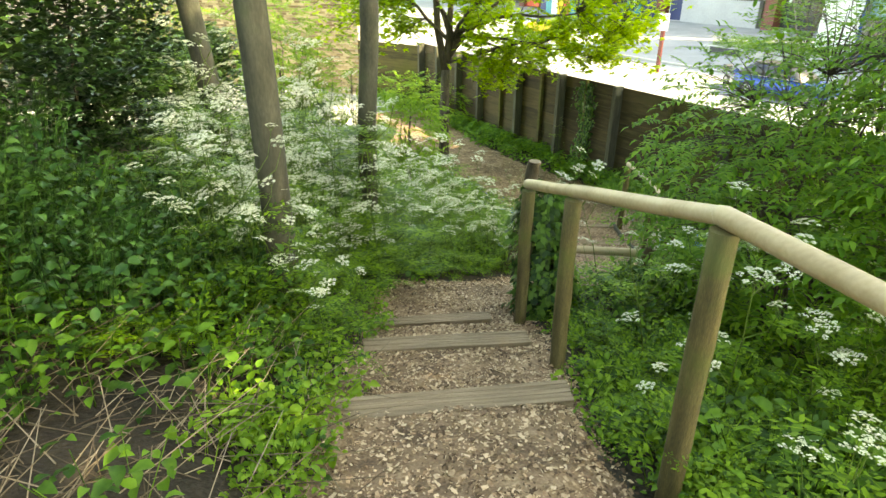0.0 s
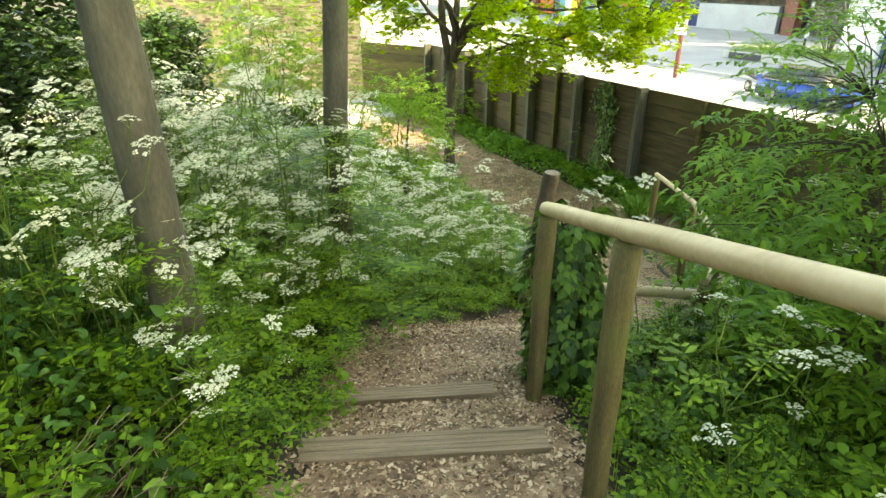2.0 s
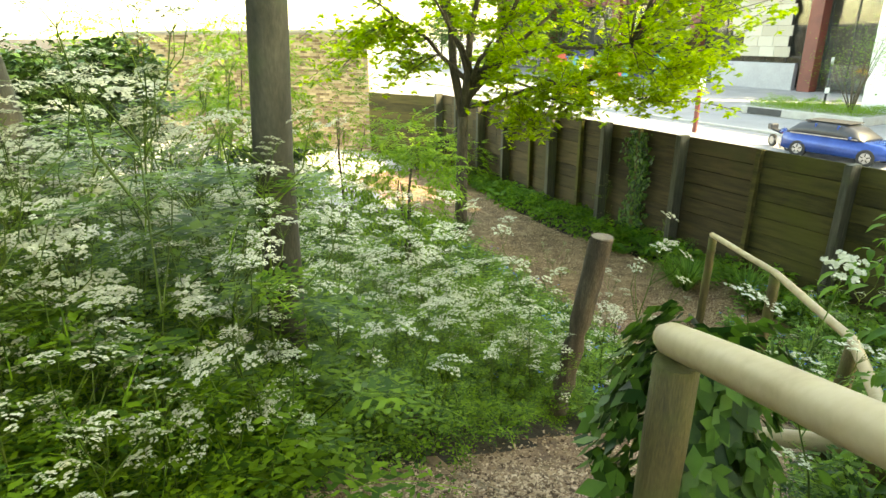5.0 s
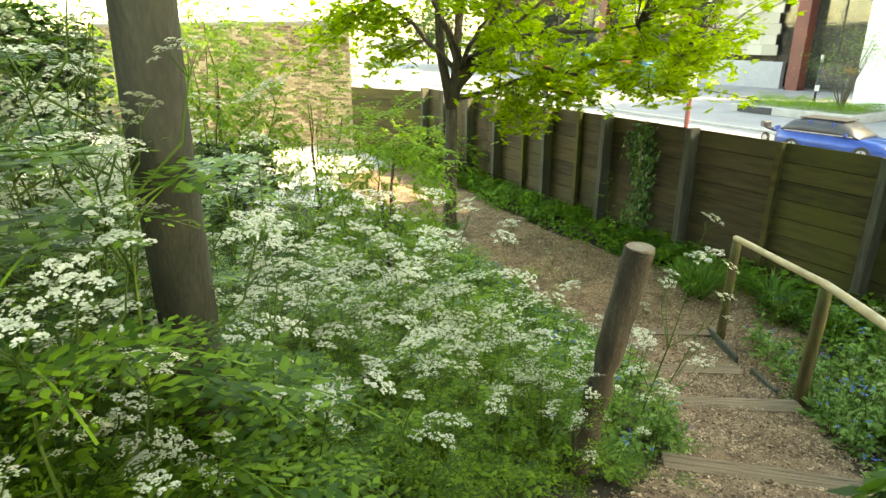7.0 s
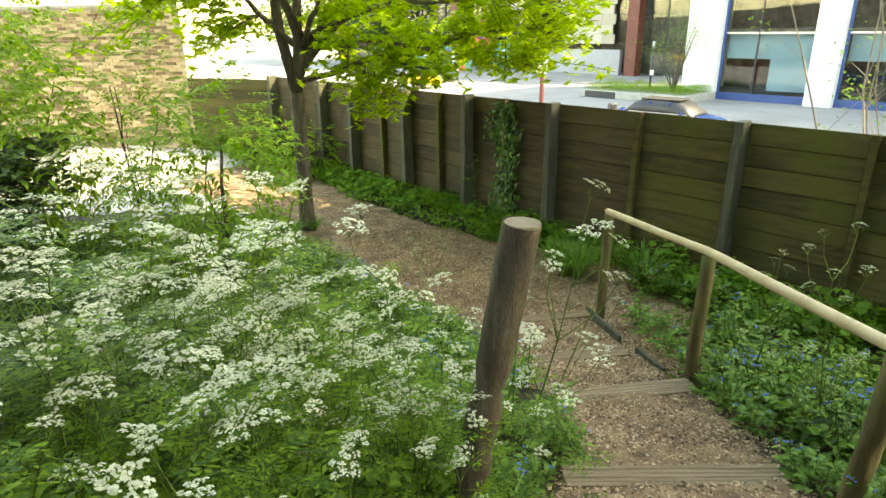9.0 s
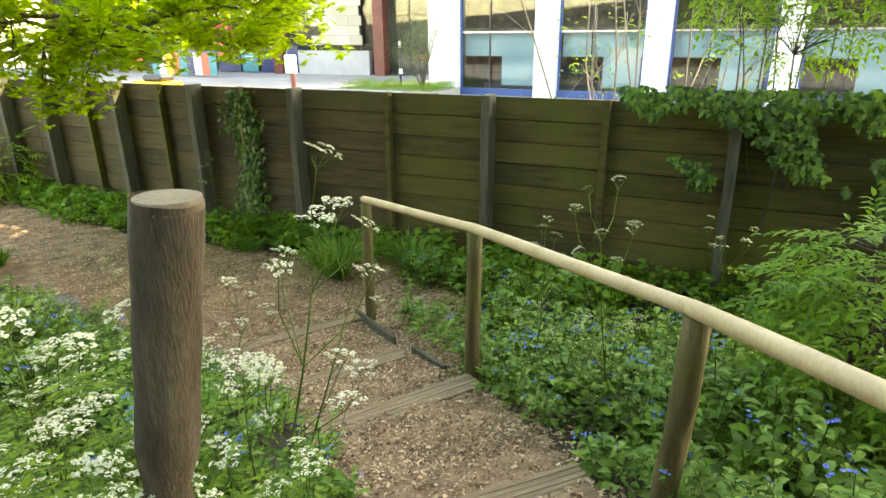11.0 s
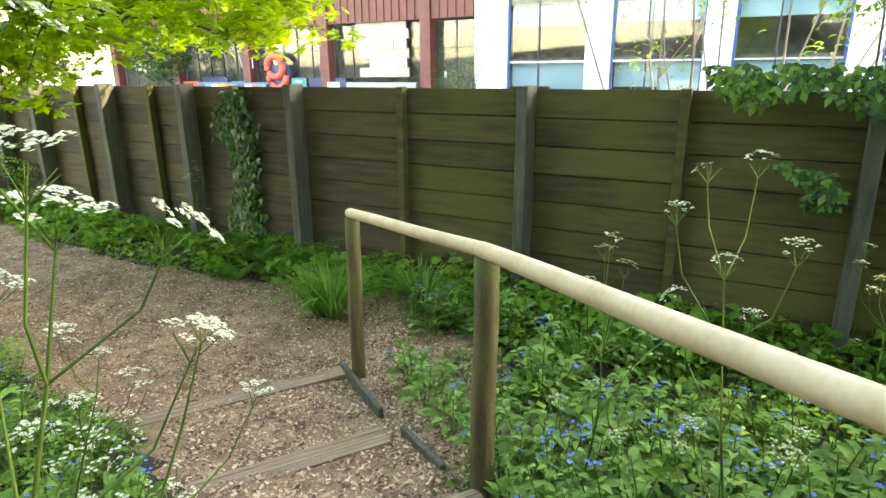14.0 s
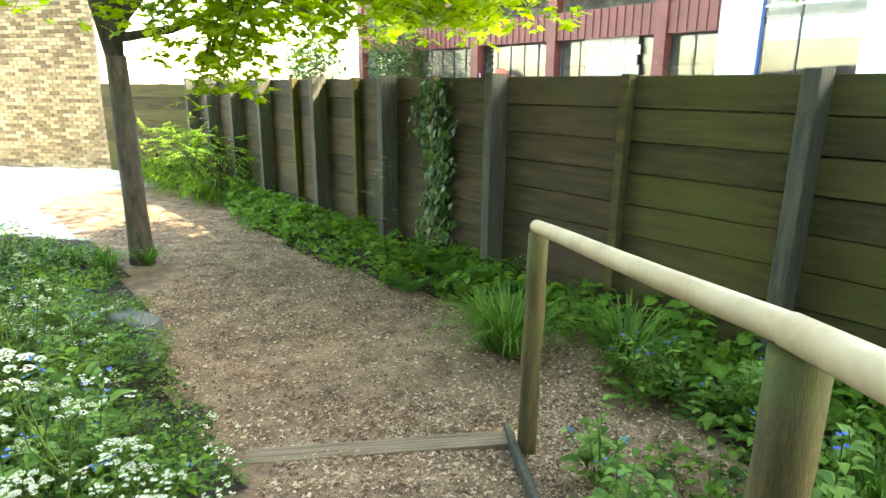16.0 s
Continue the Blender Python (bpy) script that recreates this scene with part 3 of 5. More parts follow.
def red_building():
    t = thing("red_steel_building", "oxide-red steel framed building with dark glazing and pale stone panels", "building", at=street_frame(0, 54))
    H = 20.0
    # room shade behind this glazing is painted into the wall colour
    part("core_wall", cuboid((74, 0.4, H), pose(56, -3.2, H / 2)), M_INSIDE, t, "wall behind the glazing, coloured dark for the dim rooms")
    part("roof", cuboid((75, 14, 0.6), pose(56, -6.5, H + 0.3)), M_DARK, t)
    xs = [20.5, 33.9, 47.9, 61, 75, 89]
    for x in xs:
        part("column", cuboid((1.3, 1.2, H), pose(x, 0.3, H / 2), 0.02), M_RED, t)
    for z in (10.6, 16.0):
        part("beam", cuboid((70, 1.0, 3.0), pose(55, 0.1, z)), M_RED, t)
    k = 0
    for x in range(21, 90):
        part("rib", cuboid((0.12, 0.15, 2.9), pose(x + 0.3, 0.66, 10.6)), M_RED, t)
    rnd = random.Random(4)
    panel = mesh_of("stone_panel", cuboid((1.7, 0.12, 1.0), Matrix(), 0.01), M_PALE)
    for i, x in enumerate(range(4)):
        for r in range(6):
            if rnd.random() < 0.3 and i == 3:
                continue
            o = part("stone_panel", panel, M_PALE, t)
            o.matrix_local = pose(37.4 + x * 1.72 + (0.3 if r % 2 else 0), -0.1, 3.7 + r * 1.02)
    part("plinth", cuboid((11.5, 0.6, 2.6), pose(41.2, 0.1, 1.3)), M_GREYWALL, t, "smooth pale grey plinth wall")
    for a, b in zip(xs, xs[1:]):
        win = part("window", cuboid((b - a - 1.3, 0.03, 8.6), pose((a + b) / 2, -0.6, 4.6)), M_GLASS, t)
        win.visible_shadow = False
        n = 5
        for k in range(n + 1):
            part("mullion", cuboid((0.12, 0.14, 8.6), pose(a + 0.7 + (b - a - 1.4) * k / n, -0.55, 4.6)), M_DARK, win)
        for z in (0.4, 3.2, 6.2):
            part("transom", cuboid((b - a - 1.4, 0.12, 0.12), pose((a + b) / 2, -0.55, z)), M_DARK, win)
    for x, w, hh, z, mt in ((49.8, 2.2, 3.0, 1.6, M_NAVY), (52.6, 2.4, 3.0, 1.6, M_TEAL), (55.9, 3.6, 4.6, 2.4, M_NAVY), (62.5, 4.0, 2.6, 1.4, M_TEAL), (67.5, 4.5, 3.2, 1.7, M_NAVY), (73, 3.5, 2.6, 1.4, M_CORAL), (46.0, 1.6, 3.0, 1.6, M_NAVY)):
        part("shopfront_panel", cuboid((w, 0.15, hh), pose(x, 0.35, z)), mt, t, "painted shopfront panel")
    ring = [Vector((56.2 + 1.35 * math.cos(a), 0.62, 4.5 + 1.25 * math.sin(a))) for a in (k * math.pi / 10 for k in range(21))]
    part("sign_loop", tube(bmesh.new(), ring, [0.42] * 21, 8), M_CORAL, t, "large coral painted loop")
    bowl = [Vector((55.9 + 1.5 * math.cos(a), 0.62, 3.4 + 1.5 * math.sin(a))) for a in (math.pi + k * math.pi / 8 for k in range(9))]
    part("sign_bowl", tube(bmesh.new(), bowl, [0.42] * 9, 8), M_CORAL, t, "large coral painted curve")
    for k in range(4):
        part("sign_bar", cuboid((1.1, 0.05, 0.12), pose(52.6, 0.46, 2.7 - k * 0.4)), M_WHITE, t, "small white line of writing")
    part("square_notice", cuboid((1.3, 0.06, 1.3), pose(60.8, 0.5, 5.0)), M_WHITE, t, "square white-edged notice")
    part("notice_face", cuboid((1.05, 0.06, 1.05), pose(60.8, 0.54, 5.0)), M_NAVY, t, "dark blue notice face")
    return t


red_building()


# ---- planting helpers ----
class Soup:
    """Vertices, quads and triangles gathered for one mesh."""

    def __init__(self):
        self.v, self.q, self.t = [], [], []

    def quad(self, a, b, c, d):
        i = len(self.v)
        self.v += [tuple(a), tuple(b), tuple(c), tuple(d)]
        self.q.append((i, i + 1, i + 2, i + 3))

    def leaf(self, base, way, up, length, width, fold=0.25, droop=0.15):
        """A folded pointed leaf of two halves."""
        way = way.normalized()
        side = way.cross(up)
        if side.length < 1e-4:
            side = Vector((1, 0, 0))
        side.normalize()
        nrm = side.cross(way)
        mid = base + way * length * 0.5 + nrm * length * 0.06
        tip = base + way * length - nrm * length * droop
        i = len(self.v)
        lift = nrm * width * fold
        self.v += [tuple(base), tuple(mid), tuple(tip)]
        for sg in (-1, 1):
            for f, w in ((0.22, 0.44), (0.55, 0.46), (0.82, 0.24)):
                p = base.lerp(mid, f * 2) if f < 0.5 else mid.lerp(tip, f * 2 - 1)
                self.v.append(tuple(p + side * sg * width * w + lift * w * 2))
        for k in (3, 6):
            q1, q2 = (i, i + 1, i + k + 1, i + k), (i + 1, i + 2, i + k + 2, i + k + 1)
            self.q += [q1, q2] if k == 6 else [q1[::-1], q2[::-1]]

    def scale_leaf(self, base, way, up, length, width):
        """A single folded leaf face, for foliage that stays far off."""
        way = way.normalized()
        side = way.cross(up).normalized()
        lift = side.cross(way) * width * 0.25
        mid = base + way * length * 0.45
        self.quad(base, mid + side * width * 0.5 + lift, base + way * length, mid - side * width * 0.5 + lift)

    def diamond(self, base, way, side, length, width):
        self.quad(base, base + way * length * 0.5 + side * width * 0.5, base + way * length, base + way * length * 0.5 - side * width * 0.5)

    def ribbon(self, pts, width, side=None):
        for a, b in zip(pts, pts[1:]):
            s = side or (b - a).cross(Vector((0.3, 0.5, 0.8)))
            s = s.normalized() * width * 0.5
            self.quad(a - s, a + s, b + s, b - s)

    def stalk(self, a, b, r0, r1):
        """A three-sided stem."""
        t = (b - a).normalized()
        u = t.cross(Vector((0.31, 0.9, 0.2))).normalized()
        w = t.cross(u)
        i = len(self.v)
        for p, r in ((a, r0), (b, r1)):
            for k in range(3):
                th = k * 2.0944
                self.v.append(tuple(p + (u * math.cos(th) + w * math.sin(th)) * r))
        for k in range(3):
            n = (k + 1) % 3
            self.q.append((i + k, i + n, i + 3 + n, i + 3 + k))

    def arrays(self):
        return (np.array(self.v, "f").reshape(-1, 3), np.array(self.q, "i").reshape(-1, 4))

    def mesh(self, name, material):
        v, q = self.arrays()
        return quad_mesh(name, v, q, material)


def quad_mesh(name, v, q, material):
    me = bpy.data.meshes.new(name)
    me.vertices.add(len(v))
    me.vertices.foreach_set("co", np.ascontiguousarray(v, "f").ravel())
    me.loops.add(q.size)
    me.loops.foreach_set("vertex_index", np.ascontiguousarray(q, "i").ravel())
    me.polygons.add(len(q))
    me.polygons.foreach_set("loop_start", np.arange(0, q.size, 4, dtype="i"))
    me.update(calc_edges=True)
    me.validate()
    me.materials.append(material)
    return me


def joined(name, protos, places, material):
    """One mesh of many small plants: places are (proto index, matrix)."""
    vs, qs, n = [], [], 0
    for k, m in places:
        v, q = protos[k]
        a = np.array(m)
        vs.append(v @ a[:3, :3].T + a[:3, 3])
        qs.append(q + n)
        n += len(v)
    return quad_mesh(name, np.concatenate(vs), np.concatenate(qs), material)


def polar(th, z=0.0):
    return Vector((math.cos(th), math.sin(th), z))


def upright(x, y, z, turn, size, tilt=0.0, tdir=0.0):
    return Matrix.Translation((x, y, z)) @ Matrix.Rotation(tilt, 4, polar(tdir)) @ Matrix.Rotation(turn, 4, "Z") @ Matrix.Scale(size, 4)


UP = Vector((0, 0, 1))


def ferny_leaf(sp, base, way, length, rnd, pairs=6, sub=4):
    """A twice-divided leaf, as cow parsley and ferns carry."""
    way = way.normalized()
    side = way.cross(UP).normalized()
    pts = []
    for k in range(pairs + 2):
        f = k / (pairs + 1)
        pts.append(base + way * length * f + Vector((0, 0, length * (0.25 * f - 0.45 * f * f))))
    sp.ribbon(pts, 0.004, side)
    for k in range(1, pairs + 2):
        f = k / (pairs + 1)
        pl = length * 0.42 * (1 - f * 0.8) * rnd.uniform(0.85, 1.1)
        for sg in (-1, 1):
            pw = (side * sg + way * 0.55 + Vector((0, 0, rnd.uniform(-0.25, 0.15)))).normalized()
            ps = pw.cross(UP).normalized()
            n = max(2, round(sub * (1 - f * 0.55)))
            for j in range(n):
                g = (j + 0.6) / n
                b = pts[k] + pw * pl * g
                lw = pl * 0.44 * (1.15 - g) * min(1.0, 4.2 / sub)
                for s2 in (-1, 1):
                    w2 = (ps * s2 + pw * 0.7 + UP * rnd.uniform(-0.2, 0.2)).normalized()
                    sp.diamond(b, w2, pw, lw * 1.3, lw * 0.72)
            sp.diamond(pts[k] + pw * pl * 0.9, pw, ps, pl * 0.25, pl * 0.14)


def umbel_mesh(seed, r=0.042, petals=12, size=1.0, material=None):
    """A flat head of small rounded tufts with gaps between them."""
    rnd = random.Random(seed)
    sp = Soup()
    n = 10
    for k in range(n):
        th = k * 2.39996 + rnd.uniform(-0.15, 0.15)
        rr = r * math.sqrt((k + 0.35) / n)
        c = Vector((math.cos(th) * rr, math.sin(th) * rr, 0.035 + 0.012 * (1 - (rr / r) ** 2) + rnd.uniform(-0.005, 0.005)))
        tuft = r * rnd.uniform(0.2, 0.27)
        for j in range(petals):
            a2 = rnd.uniform(0, 6.28)
            d = math.sqrt(rnd.random())
            q = c + Vector((math.cos(a2) * d, math.sin(a2) * d, 0.55 * (1 - d * d))) * tuft
            w = polar(rnd.uniform(0, 6.28), rnd.uniform(-0.5, 0.5)).normalized()
            s = w.cross(UP).normalized()
            sp.diamond(q - w * 0.004 * size, w, s, 0.0085 * size, 0.0075 * size)
    return sp.mesh("flower_head", material or M_FLOWER)


UMBELS = [umbel_mesh(k, 0.043 + 0.008 * k, 14, 1.25) for k in range(4)]
FINE_UMBELS = [umbel_mesh(k, 0.036 + 0.005 * k, 26, 0.62) for k in range(3)]
SPENT_UMBELS = [umbel_mesh(k + 9, 0.026 + 0.004 * k, 7, 0.7, M_SPENT) for k in range(3)]


def parsley_proto(seed, tall, leaves, heads, name="cow_parsley", label="cow parsley with lacy green leaves and white flower heads", fine=False, kinds=None):
    rnd = random.Random(seed)
    t = thing(name, label, "plant", "cow parsley plants")
    st, fo = Soup(), Soup()
    tops = []
    p = Vector((0, 0, -0.05))
    way = Vector((rnd.uniform(-0.12, 0.12), rnd.uniform(-0.12, 0.12), 1)).normalized()
    nodes = [p]
    for k in range(4):
        q = p + way * tall * (0.3, 0.24, 0.22, 0.16)[k]
        st.stalk(p, q, 0.006 - 0.001 * k, 0.005 - 0.001 * k)
        nodes.append(q)
        p = q
        way = (way + Vector((rnd.uniform(-0.15, 0.15), rnd.uniform(-0.15, 0.15), 0))).normalized()
    tops.append(p)
    while len(tops) < heads:
        b = nodes[rnd.choice((1, 1, 2, 2, 3, 3, 4))]
        w = (polar(rnd.uniform(0, 6.28)) * rnd.uniform(0.5, 1.3) + UP).normalized()
        m = b + w * tall * rnd.uniform(0.12, 0.24)
        e = m + (w * 0.5 + UP).normalized() * tall * rnd.uniform(0.06, 0.14)
        st.stalk(b, m, 0.0028, 0.0022)
        st.stalk(m, e, 0.0022, 0.0016)
        tops.append(e)
    for e in tops:
        for k in range(7):
            th = k * 0.9 + rnd.random()
            st.stalk(e, e + Vector((math.cos(th) * 0.026, math.sin(th) * 0.026, 0.034)), 0.0009, 0.0007)
    for k in range(leaves):
        th = k * 2.4 + rnd.uniform(-0.4, 0.4)
        low = k < leaves * 0.42
        b = Vector((0, 0, 0.02)) if low else nodes[1 + k % 3].lerp(nodes[2 + k % 3], rnd.random())
        el = rnd.uniform(0.5, 1.3) if low else rnd.uniform(0.1, 0.7)
        w = (polar(th) + UP * el).normalized()
        ln = tall * (rnd.uniform(0.3, 0.44) if low else rnd.uniform(0.22, 0.36))
        e = b + w * tall * (rnd.uniform(0.1, 0.4) if low else 0.05)
        st.stalk(b, e, 0.003, 0.002)
        ferny_leaf(fo, e, (polar(th + rnd.uniform(-0.3, 0.3)) + UP * 0.15), ln, rnd, 7 if fine else 4, 4 if fine else 3)
    part("stem", st.mesh("stem", M_STEM), None, t)
    part("foliage", fo.mesh("foliage", M_PARSLEY), None, t)
    for e in tops:
        o = part("flower_head", rnd.choice(kinds or (FINE_UMBELS if fine else UMBELS)), None, t, "small greenish flower head" if kinds else "flat-topped white flower head")
        o.matrix_local = Matrix.Translation(e) @ Matrix.Rotation(rnd.uniform(0, 0.45), 4, polar(rnd.uniform(0, 6.28))) @ Matrix.Scale(rnd.uniform(0.8, 1.45), 4)
    return t


def leafy(x, y):
    """Where the cow parsley has hardly come into flower."""
    return -1.3 < x < 0.4 and 4.5 < y < 6.1 and noise.noise((x * 2.3, y * 2.3, 8)) > -0.45


def scatter_copies(protos, spots, rnd, lo, hi, tilt=0.12):
    """The prototypes themselves take the first spots, copies the rest."""
    for i, (x, y) in enumerate(spots):
        near = min(1.0, 0.62 + 0.42 * max(0.0, path_gap(x, y)))
        m = upright(x, y, z_at(x, y), rnd.uniform(0, 6.28), rnd.uniform(lo, hi) * near, rnd.uniform(0, tilt), rnd.uniform(0, 6.28))
        if i < len(protos):
            protos[i].matrix_basis = m
        else:
            src = protos[7 + i % 2] if len(protos) > 8 and (leafy(x, y) or i % 9 > 6) else protos[i % min(7, len(protos))]
            c = copy_thing(src, Matrix())
            c.matrix_basis = m


def spots_in(rnd, n, x0, x1, y0, y1, clear=0.1, keep=None, apart=0.0):
    out, tries = [], 0
    while len(out) < n and tries < n * 60:
        tries += 1
        x, y = rnd.uniform(x0, x1), rnd.uniform(y0, y1)
        if path_gap(x, y) < clear or fence_so(x, y)[1] > -0.12:
            continue
        if keep and not keep(x, y):
            continue
        if apart and any((x - a) ** 2 + (y - b) ** 2 < apart * apart for a, b in out):
            continue
        out.append((x, y))
    return out


# ---- cow parsley ----
rnd = random.Random(11)
tall_protos = [parsley_proto(k, 1.0 + 0.06 * (k % 3), 12, 5 + k % 4) for k in range(7)] + [parsley_proto(30 + k, 0.85, 17, 2, label="leafy cow parsley with few flower heads") for k in range(2)]


def left_bank(x, y):
    # dense drifts beside the upper steps and down to the lower path
    if -2.4 < x < -0.9 and y > 4.9 and noise.noise((x * 2, y * 2, 4)) < 0.12:
        return False
    if x < -1.3 and y < 4.8:
        return False
    return not (x > -0.1 and y < 2.6) and not (x < -0.75 and y < 3.6) and not (0.3 < x and 4.6 < y < 6.0)


spots = spots_in(rnd, 165, -2.6, 0.3, 2.6, 6.6, 0.12, left_bank, 0.15)
spots += spots_in(rnd, 30, -2.6, 1.2, 6.0, 8.2, 0.2, lambda x, y: not (x > -0.3 and y > 7.3) and not (x < -0.9 and y < 7.6) and x > -1.3 and noise.noise((x * 1.7, y * 1.7, 3)) > -0.15, 0.22)
spots += spots_in(rnd, 20, -0.5, 1.0, 5.2, 7.1, 0.12, None, 0.2)
spots += spots_in(rnd, 24, 1.5, 3.4, 0.8, 4.4, 0.2, None, 0.25)
spots += spots_in(rnd, 9, -3.2, -0.9, 9.0, 12.0, 0.3, None, 0.3)
spots += [(-0.15, 4.35), (-0.3, 4.05), (-0.25, 4.6), (0.02, 4.95), (0.85, 6.85), (1.18, 6.35), (0.6, 6.2), (1.12, 7.0), (-1.6, 4.3), (-1.5, 3.7), (-1.9, 4.9), (-1.2, 4.6)]
high = spots_in(rnd, 28, -1.55, -0.8, 4.0, 5.8, 0.3, None, 0.18)
scatter_copies(tall_protos, spots, rnd, 0.66, 1.15)
scatter_copies(tall_protos[:1], high[:1], rnd, 1.1, 1.2)
for x, y in high[1:]:
    copy_thing(rnd.choice(tall_protos[:7]), Matrix()).matrix_basis = upright(x, y, z_at(x, y), rnd.uniform(0, 6.28), rnd.uniform(1.05, 1.35), rnd.uniform(0, 0.12), rnd.uniform(0, 6.28))
near = [(-0.1, 4.15), (-0.32, 4.5), (-0.4, 3.95), (-0.15, 4.85), (-0.35, 4.3), (-0.5, 4.6), (-0.62, 4.15), (-0.78, 4.9)]
for i, (x, y) in enumerate(near):
    parsley_proto(60 + i, 1.0, 11, 8, fine=True).matrix_basis = upright(x, y, z_at(x, y), i * 1.3, 1.12 + 0.24 * (i % 3 > 0), 0.08, i)
thin_protos = [parsley_proto(40 + k, 1.05, 3, 11, label="spindly cow parsley going over, with sparse greenish heads", kinds=SPENT_UMBELS) for k in range(2)]
scatter_copies(thin_protos, [(2.8, 7.62), (2.95, 7.12), (1.35, 12.75)], rnd, 1.2, 1.3, 0.1)
for i, (x, y, s) in enumerate(((4.55, 7.85, 0.95), (0.6, 8.9, 0.9))):
    copy_thing(thin_protos[i % 2], Matrix()).matrix_basis = upright(x, y, z_at(x, y), i * 1.9, s, 0.1, i * 0.7)


# flowering stems leaning out over the lower steps
for i, (x, y, s, tilt) in enumerate(((1.2, 7.0, 1.36, 0.26), (1.3, 7.2, 1.15, 0.32), (1.05, 8.15, 0.9, 0.15))):
    parsley_proto(80 + i, 1.0, 0, 9 if i != 1 else 3, label="leaning cow parsley holding broad white heads over the steps", fine=True).matrix_basis = upright(x, y, z_at(x, y), i * 2.1, s, tilt, 1.571)


# ---- low undergrowth ----
def broad_clump(seed, n, high, size, spread, lean=0.5, wide=0.62):
    rnd = random.Random(seed)
    sp = Soup()
    for k in range(n):
        th = rnd.uniform(0, 6.28)
        r = spread * math.sqrt(rnd.random())
        z = high * rnd.uniform(0.15, 1.0) * (1 - 0.35 * r / spread)
        b = polar(th) * r + UP * z
        w = (polar(rnd.uniform(0, 6.28)) + UP * rnd.uniform(-0.3, lean)).normalized()
        s = size * rnd.uniform(0.6, 1.25)
        sp.leaf(b, w, UP + polar(rnd.uniform(0, 6.28)) * 0.5, s, s * wide)
    for k in range(max(3, n // 9)):
        th = rnd.uniform(0, 6.28)
        sp.stalk(polar(th) * spread * 0.3, polar(th) * spread * rnd.uniform(0.3, 0.9) + UP * high * 0.8, 0.0025, 0.0015)
    return sp.arrays()


def ferny_clump(seed, n, length):
    rnd = random.Random(seed)
    sp = Soup()
    for k in range(n):
        th = k * 2.4 + rnd.uniform(-0.4, 0.4)
        w = polar(th) + UP * rnd.uniform(0.2, 0.9)
        ferny_leaf(sp, polar(th) * 0.02 + UP * rnd.uniform(0.0, 0.12), w, length * rnd.uniform(0.7, 1.15), rnd, 5, 3)
    return sp.arrays()


def stuff(name, me, label, category):
    return tagged(new(name, me), label, category, kind="stuff")


rnd = random.Random(21)
protos = [broad_clump(k, 50, 0.3, 0.054, 0.21) for k in range(4)]
places = []
for x0, x1, y0, y1, n, cl in ((-2.6, 0.6, 0.9, 9.0, 660, 0.05), (1.2, 4.2, 0.2, 6.0, 470, 0.06), (-4.5, 1.4, 8.5, 13.0, 320, 0.04), (2.5, 5.8, 6.0, 9.5, 160, 0.1), (-2.5, 0.0, -1.5, 1.2, 60, 0.2)):
    for x, y in spots_in(rnd, n, x0, x1, y0, y1, cl, lambda x, y: not (-1.5 < x < 0.3 and y < 1.75 and rnd.random() < 0.7) and not (2.0 < y < 5.0 and x < 0.5 and path_gap(x, y) < 0.15) and not (1.9 < x < 3.0 and 8.1 < y < 9.6)):
        edge = min(1.0, 0.45 + path_gap(x, y) * 0.9)
        places.append((rnd.randrange(4), upright(x, y, z_at(x, y) - 0.03, rnd.uniform(0, 6.28), rnd.uniform(0.75, 1.35) * edge, rnd.uniform(0, 0.25), rnd.uniform(0, 6.28))))
stuff("undergrowth", joined("undergrowth", protos, places, M_UNDER), "dense low green nettles and herbs covering the bank", "undergrowth")

protos = [ferny_clump(60 + k, 7, 0.26) for k in range(3)]
places = []
for x0, x1, y0, y1, n, cl in ((-1.2, 0.5, 1.8, 6.5, 55, 0.04), (1.2, 2.6, 0.5, 4.6, 70, 0.05), (-1.0, 1.2, 9.0, 12.0, 40, 0.04)):
    for x, y in spots_in(rnd, n, x0, x1, y0, y1, cl + 0.12):
        places.append((rnd.randrange(3), upright(x, y, z_at(x, y), rnd.uniform(0, 6.28), rnd.uniform(0.75, 1.3), rnd.uniform(0, 0.3), rnd.uniform(0, 6.28))))
stuff("lacy_undergrowth", joined("lacy_undergrowth", protos, places, M_PARSLEY), "young lacy leaves carpeting the edge of the steps", "undergrowth")

protos = [broad_clump(80 + k, 40, 0.22, 0.046, 0.15, 0.6, 0.62) for k in range(3)]
places = []
for x0, x1, y0, y1, n, cl in ((0.0, 0.55, 1.3, 3.6, 46, 0.02), (1.1, 1.9, 0.6, 4.2, 34, 0.03), (-3.4, -0.3, 11.0, 14.0, 45, 0.05)):
    for x, y in spots_in(rnd, n, x0, x1, y0, y1, cl):
        places.append((rnd.randrange(3), upright(x, y, z_at(x, y) - 0.02, rnd.uniform(0, 6.28), rnd.uniform(0.6, 1.2), rnd.uniform(0, 0.3), rnd.uniform(0, 6.28))))
stuff("young_leaves", joined("young_leaves", protos, places, M_LIME), "bright lime-green seedlings along the path edge", "undergrowth")

# ---- glossy bramble thicket near the top of the steps ----
protos = [broad_clump(90 + k, 110, 0.5, 0.044, 0.32, 0.7, 0.62) for k in range(3)]
places = []
for x, y in spots_in(rnd, 150, -3.2, -0.55, 0.6, 3.2, 0.3, lambda x, y: not (x > -1.4 and y < 1.7)):
    places.append((rnd.randrange(3), upright(x, y, z_at(x, y) - 0.02 + 0.35 * smooth01(-0.8, -2.2, x), rnd.uniform(0, 6.28), rnd.uniform(0.8, 1.4), rnd.uniform(0, 0.3), rnd.uniform(0, 6.28))))
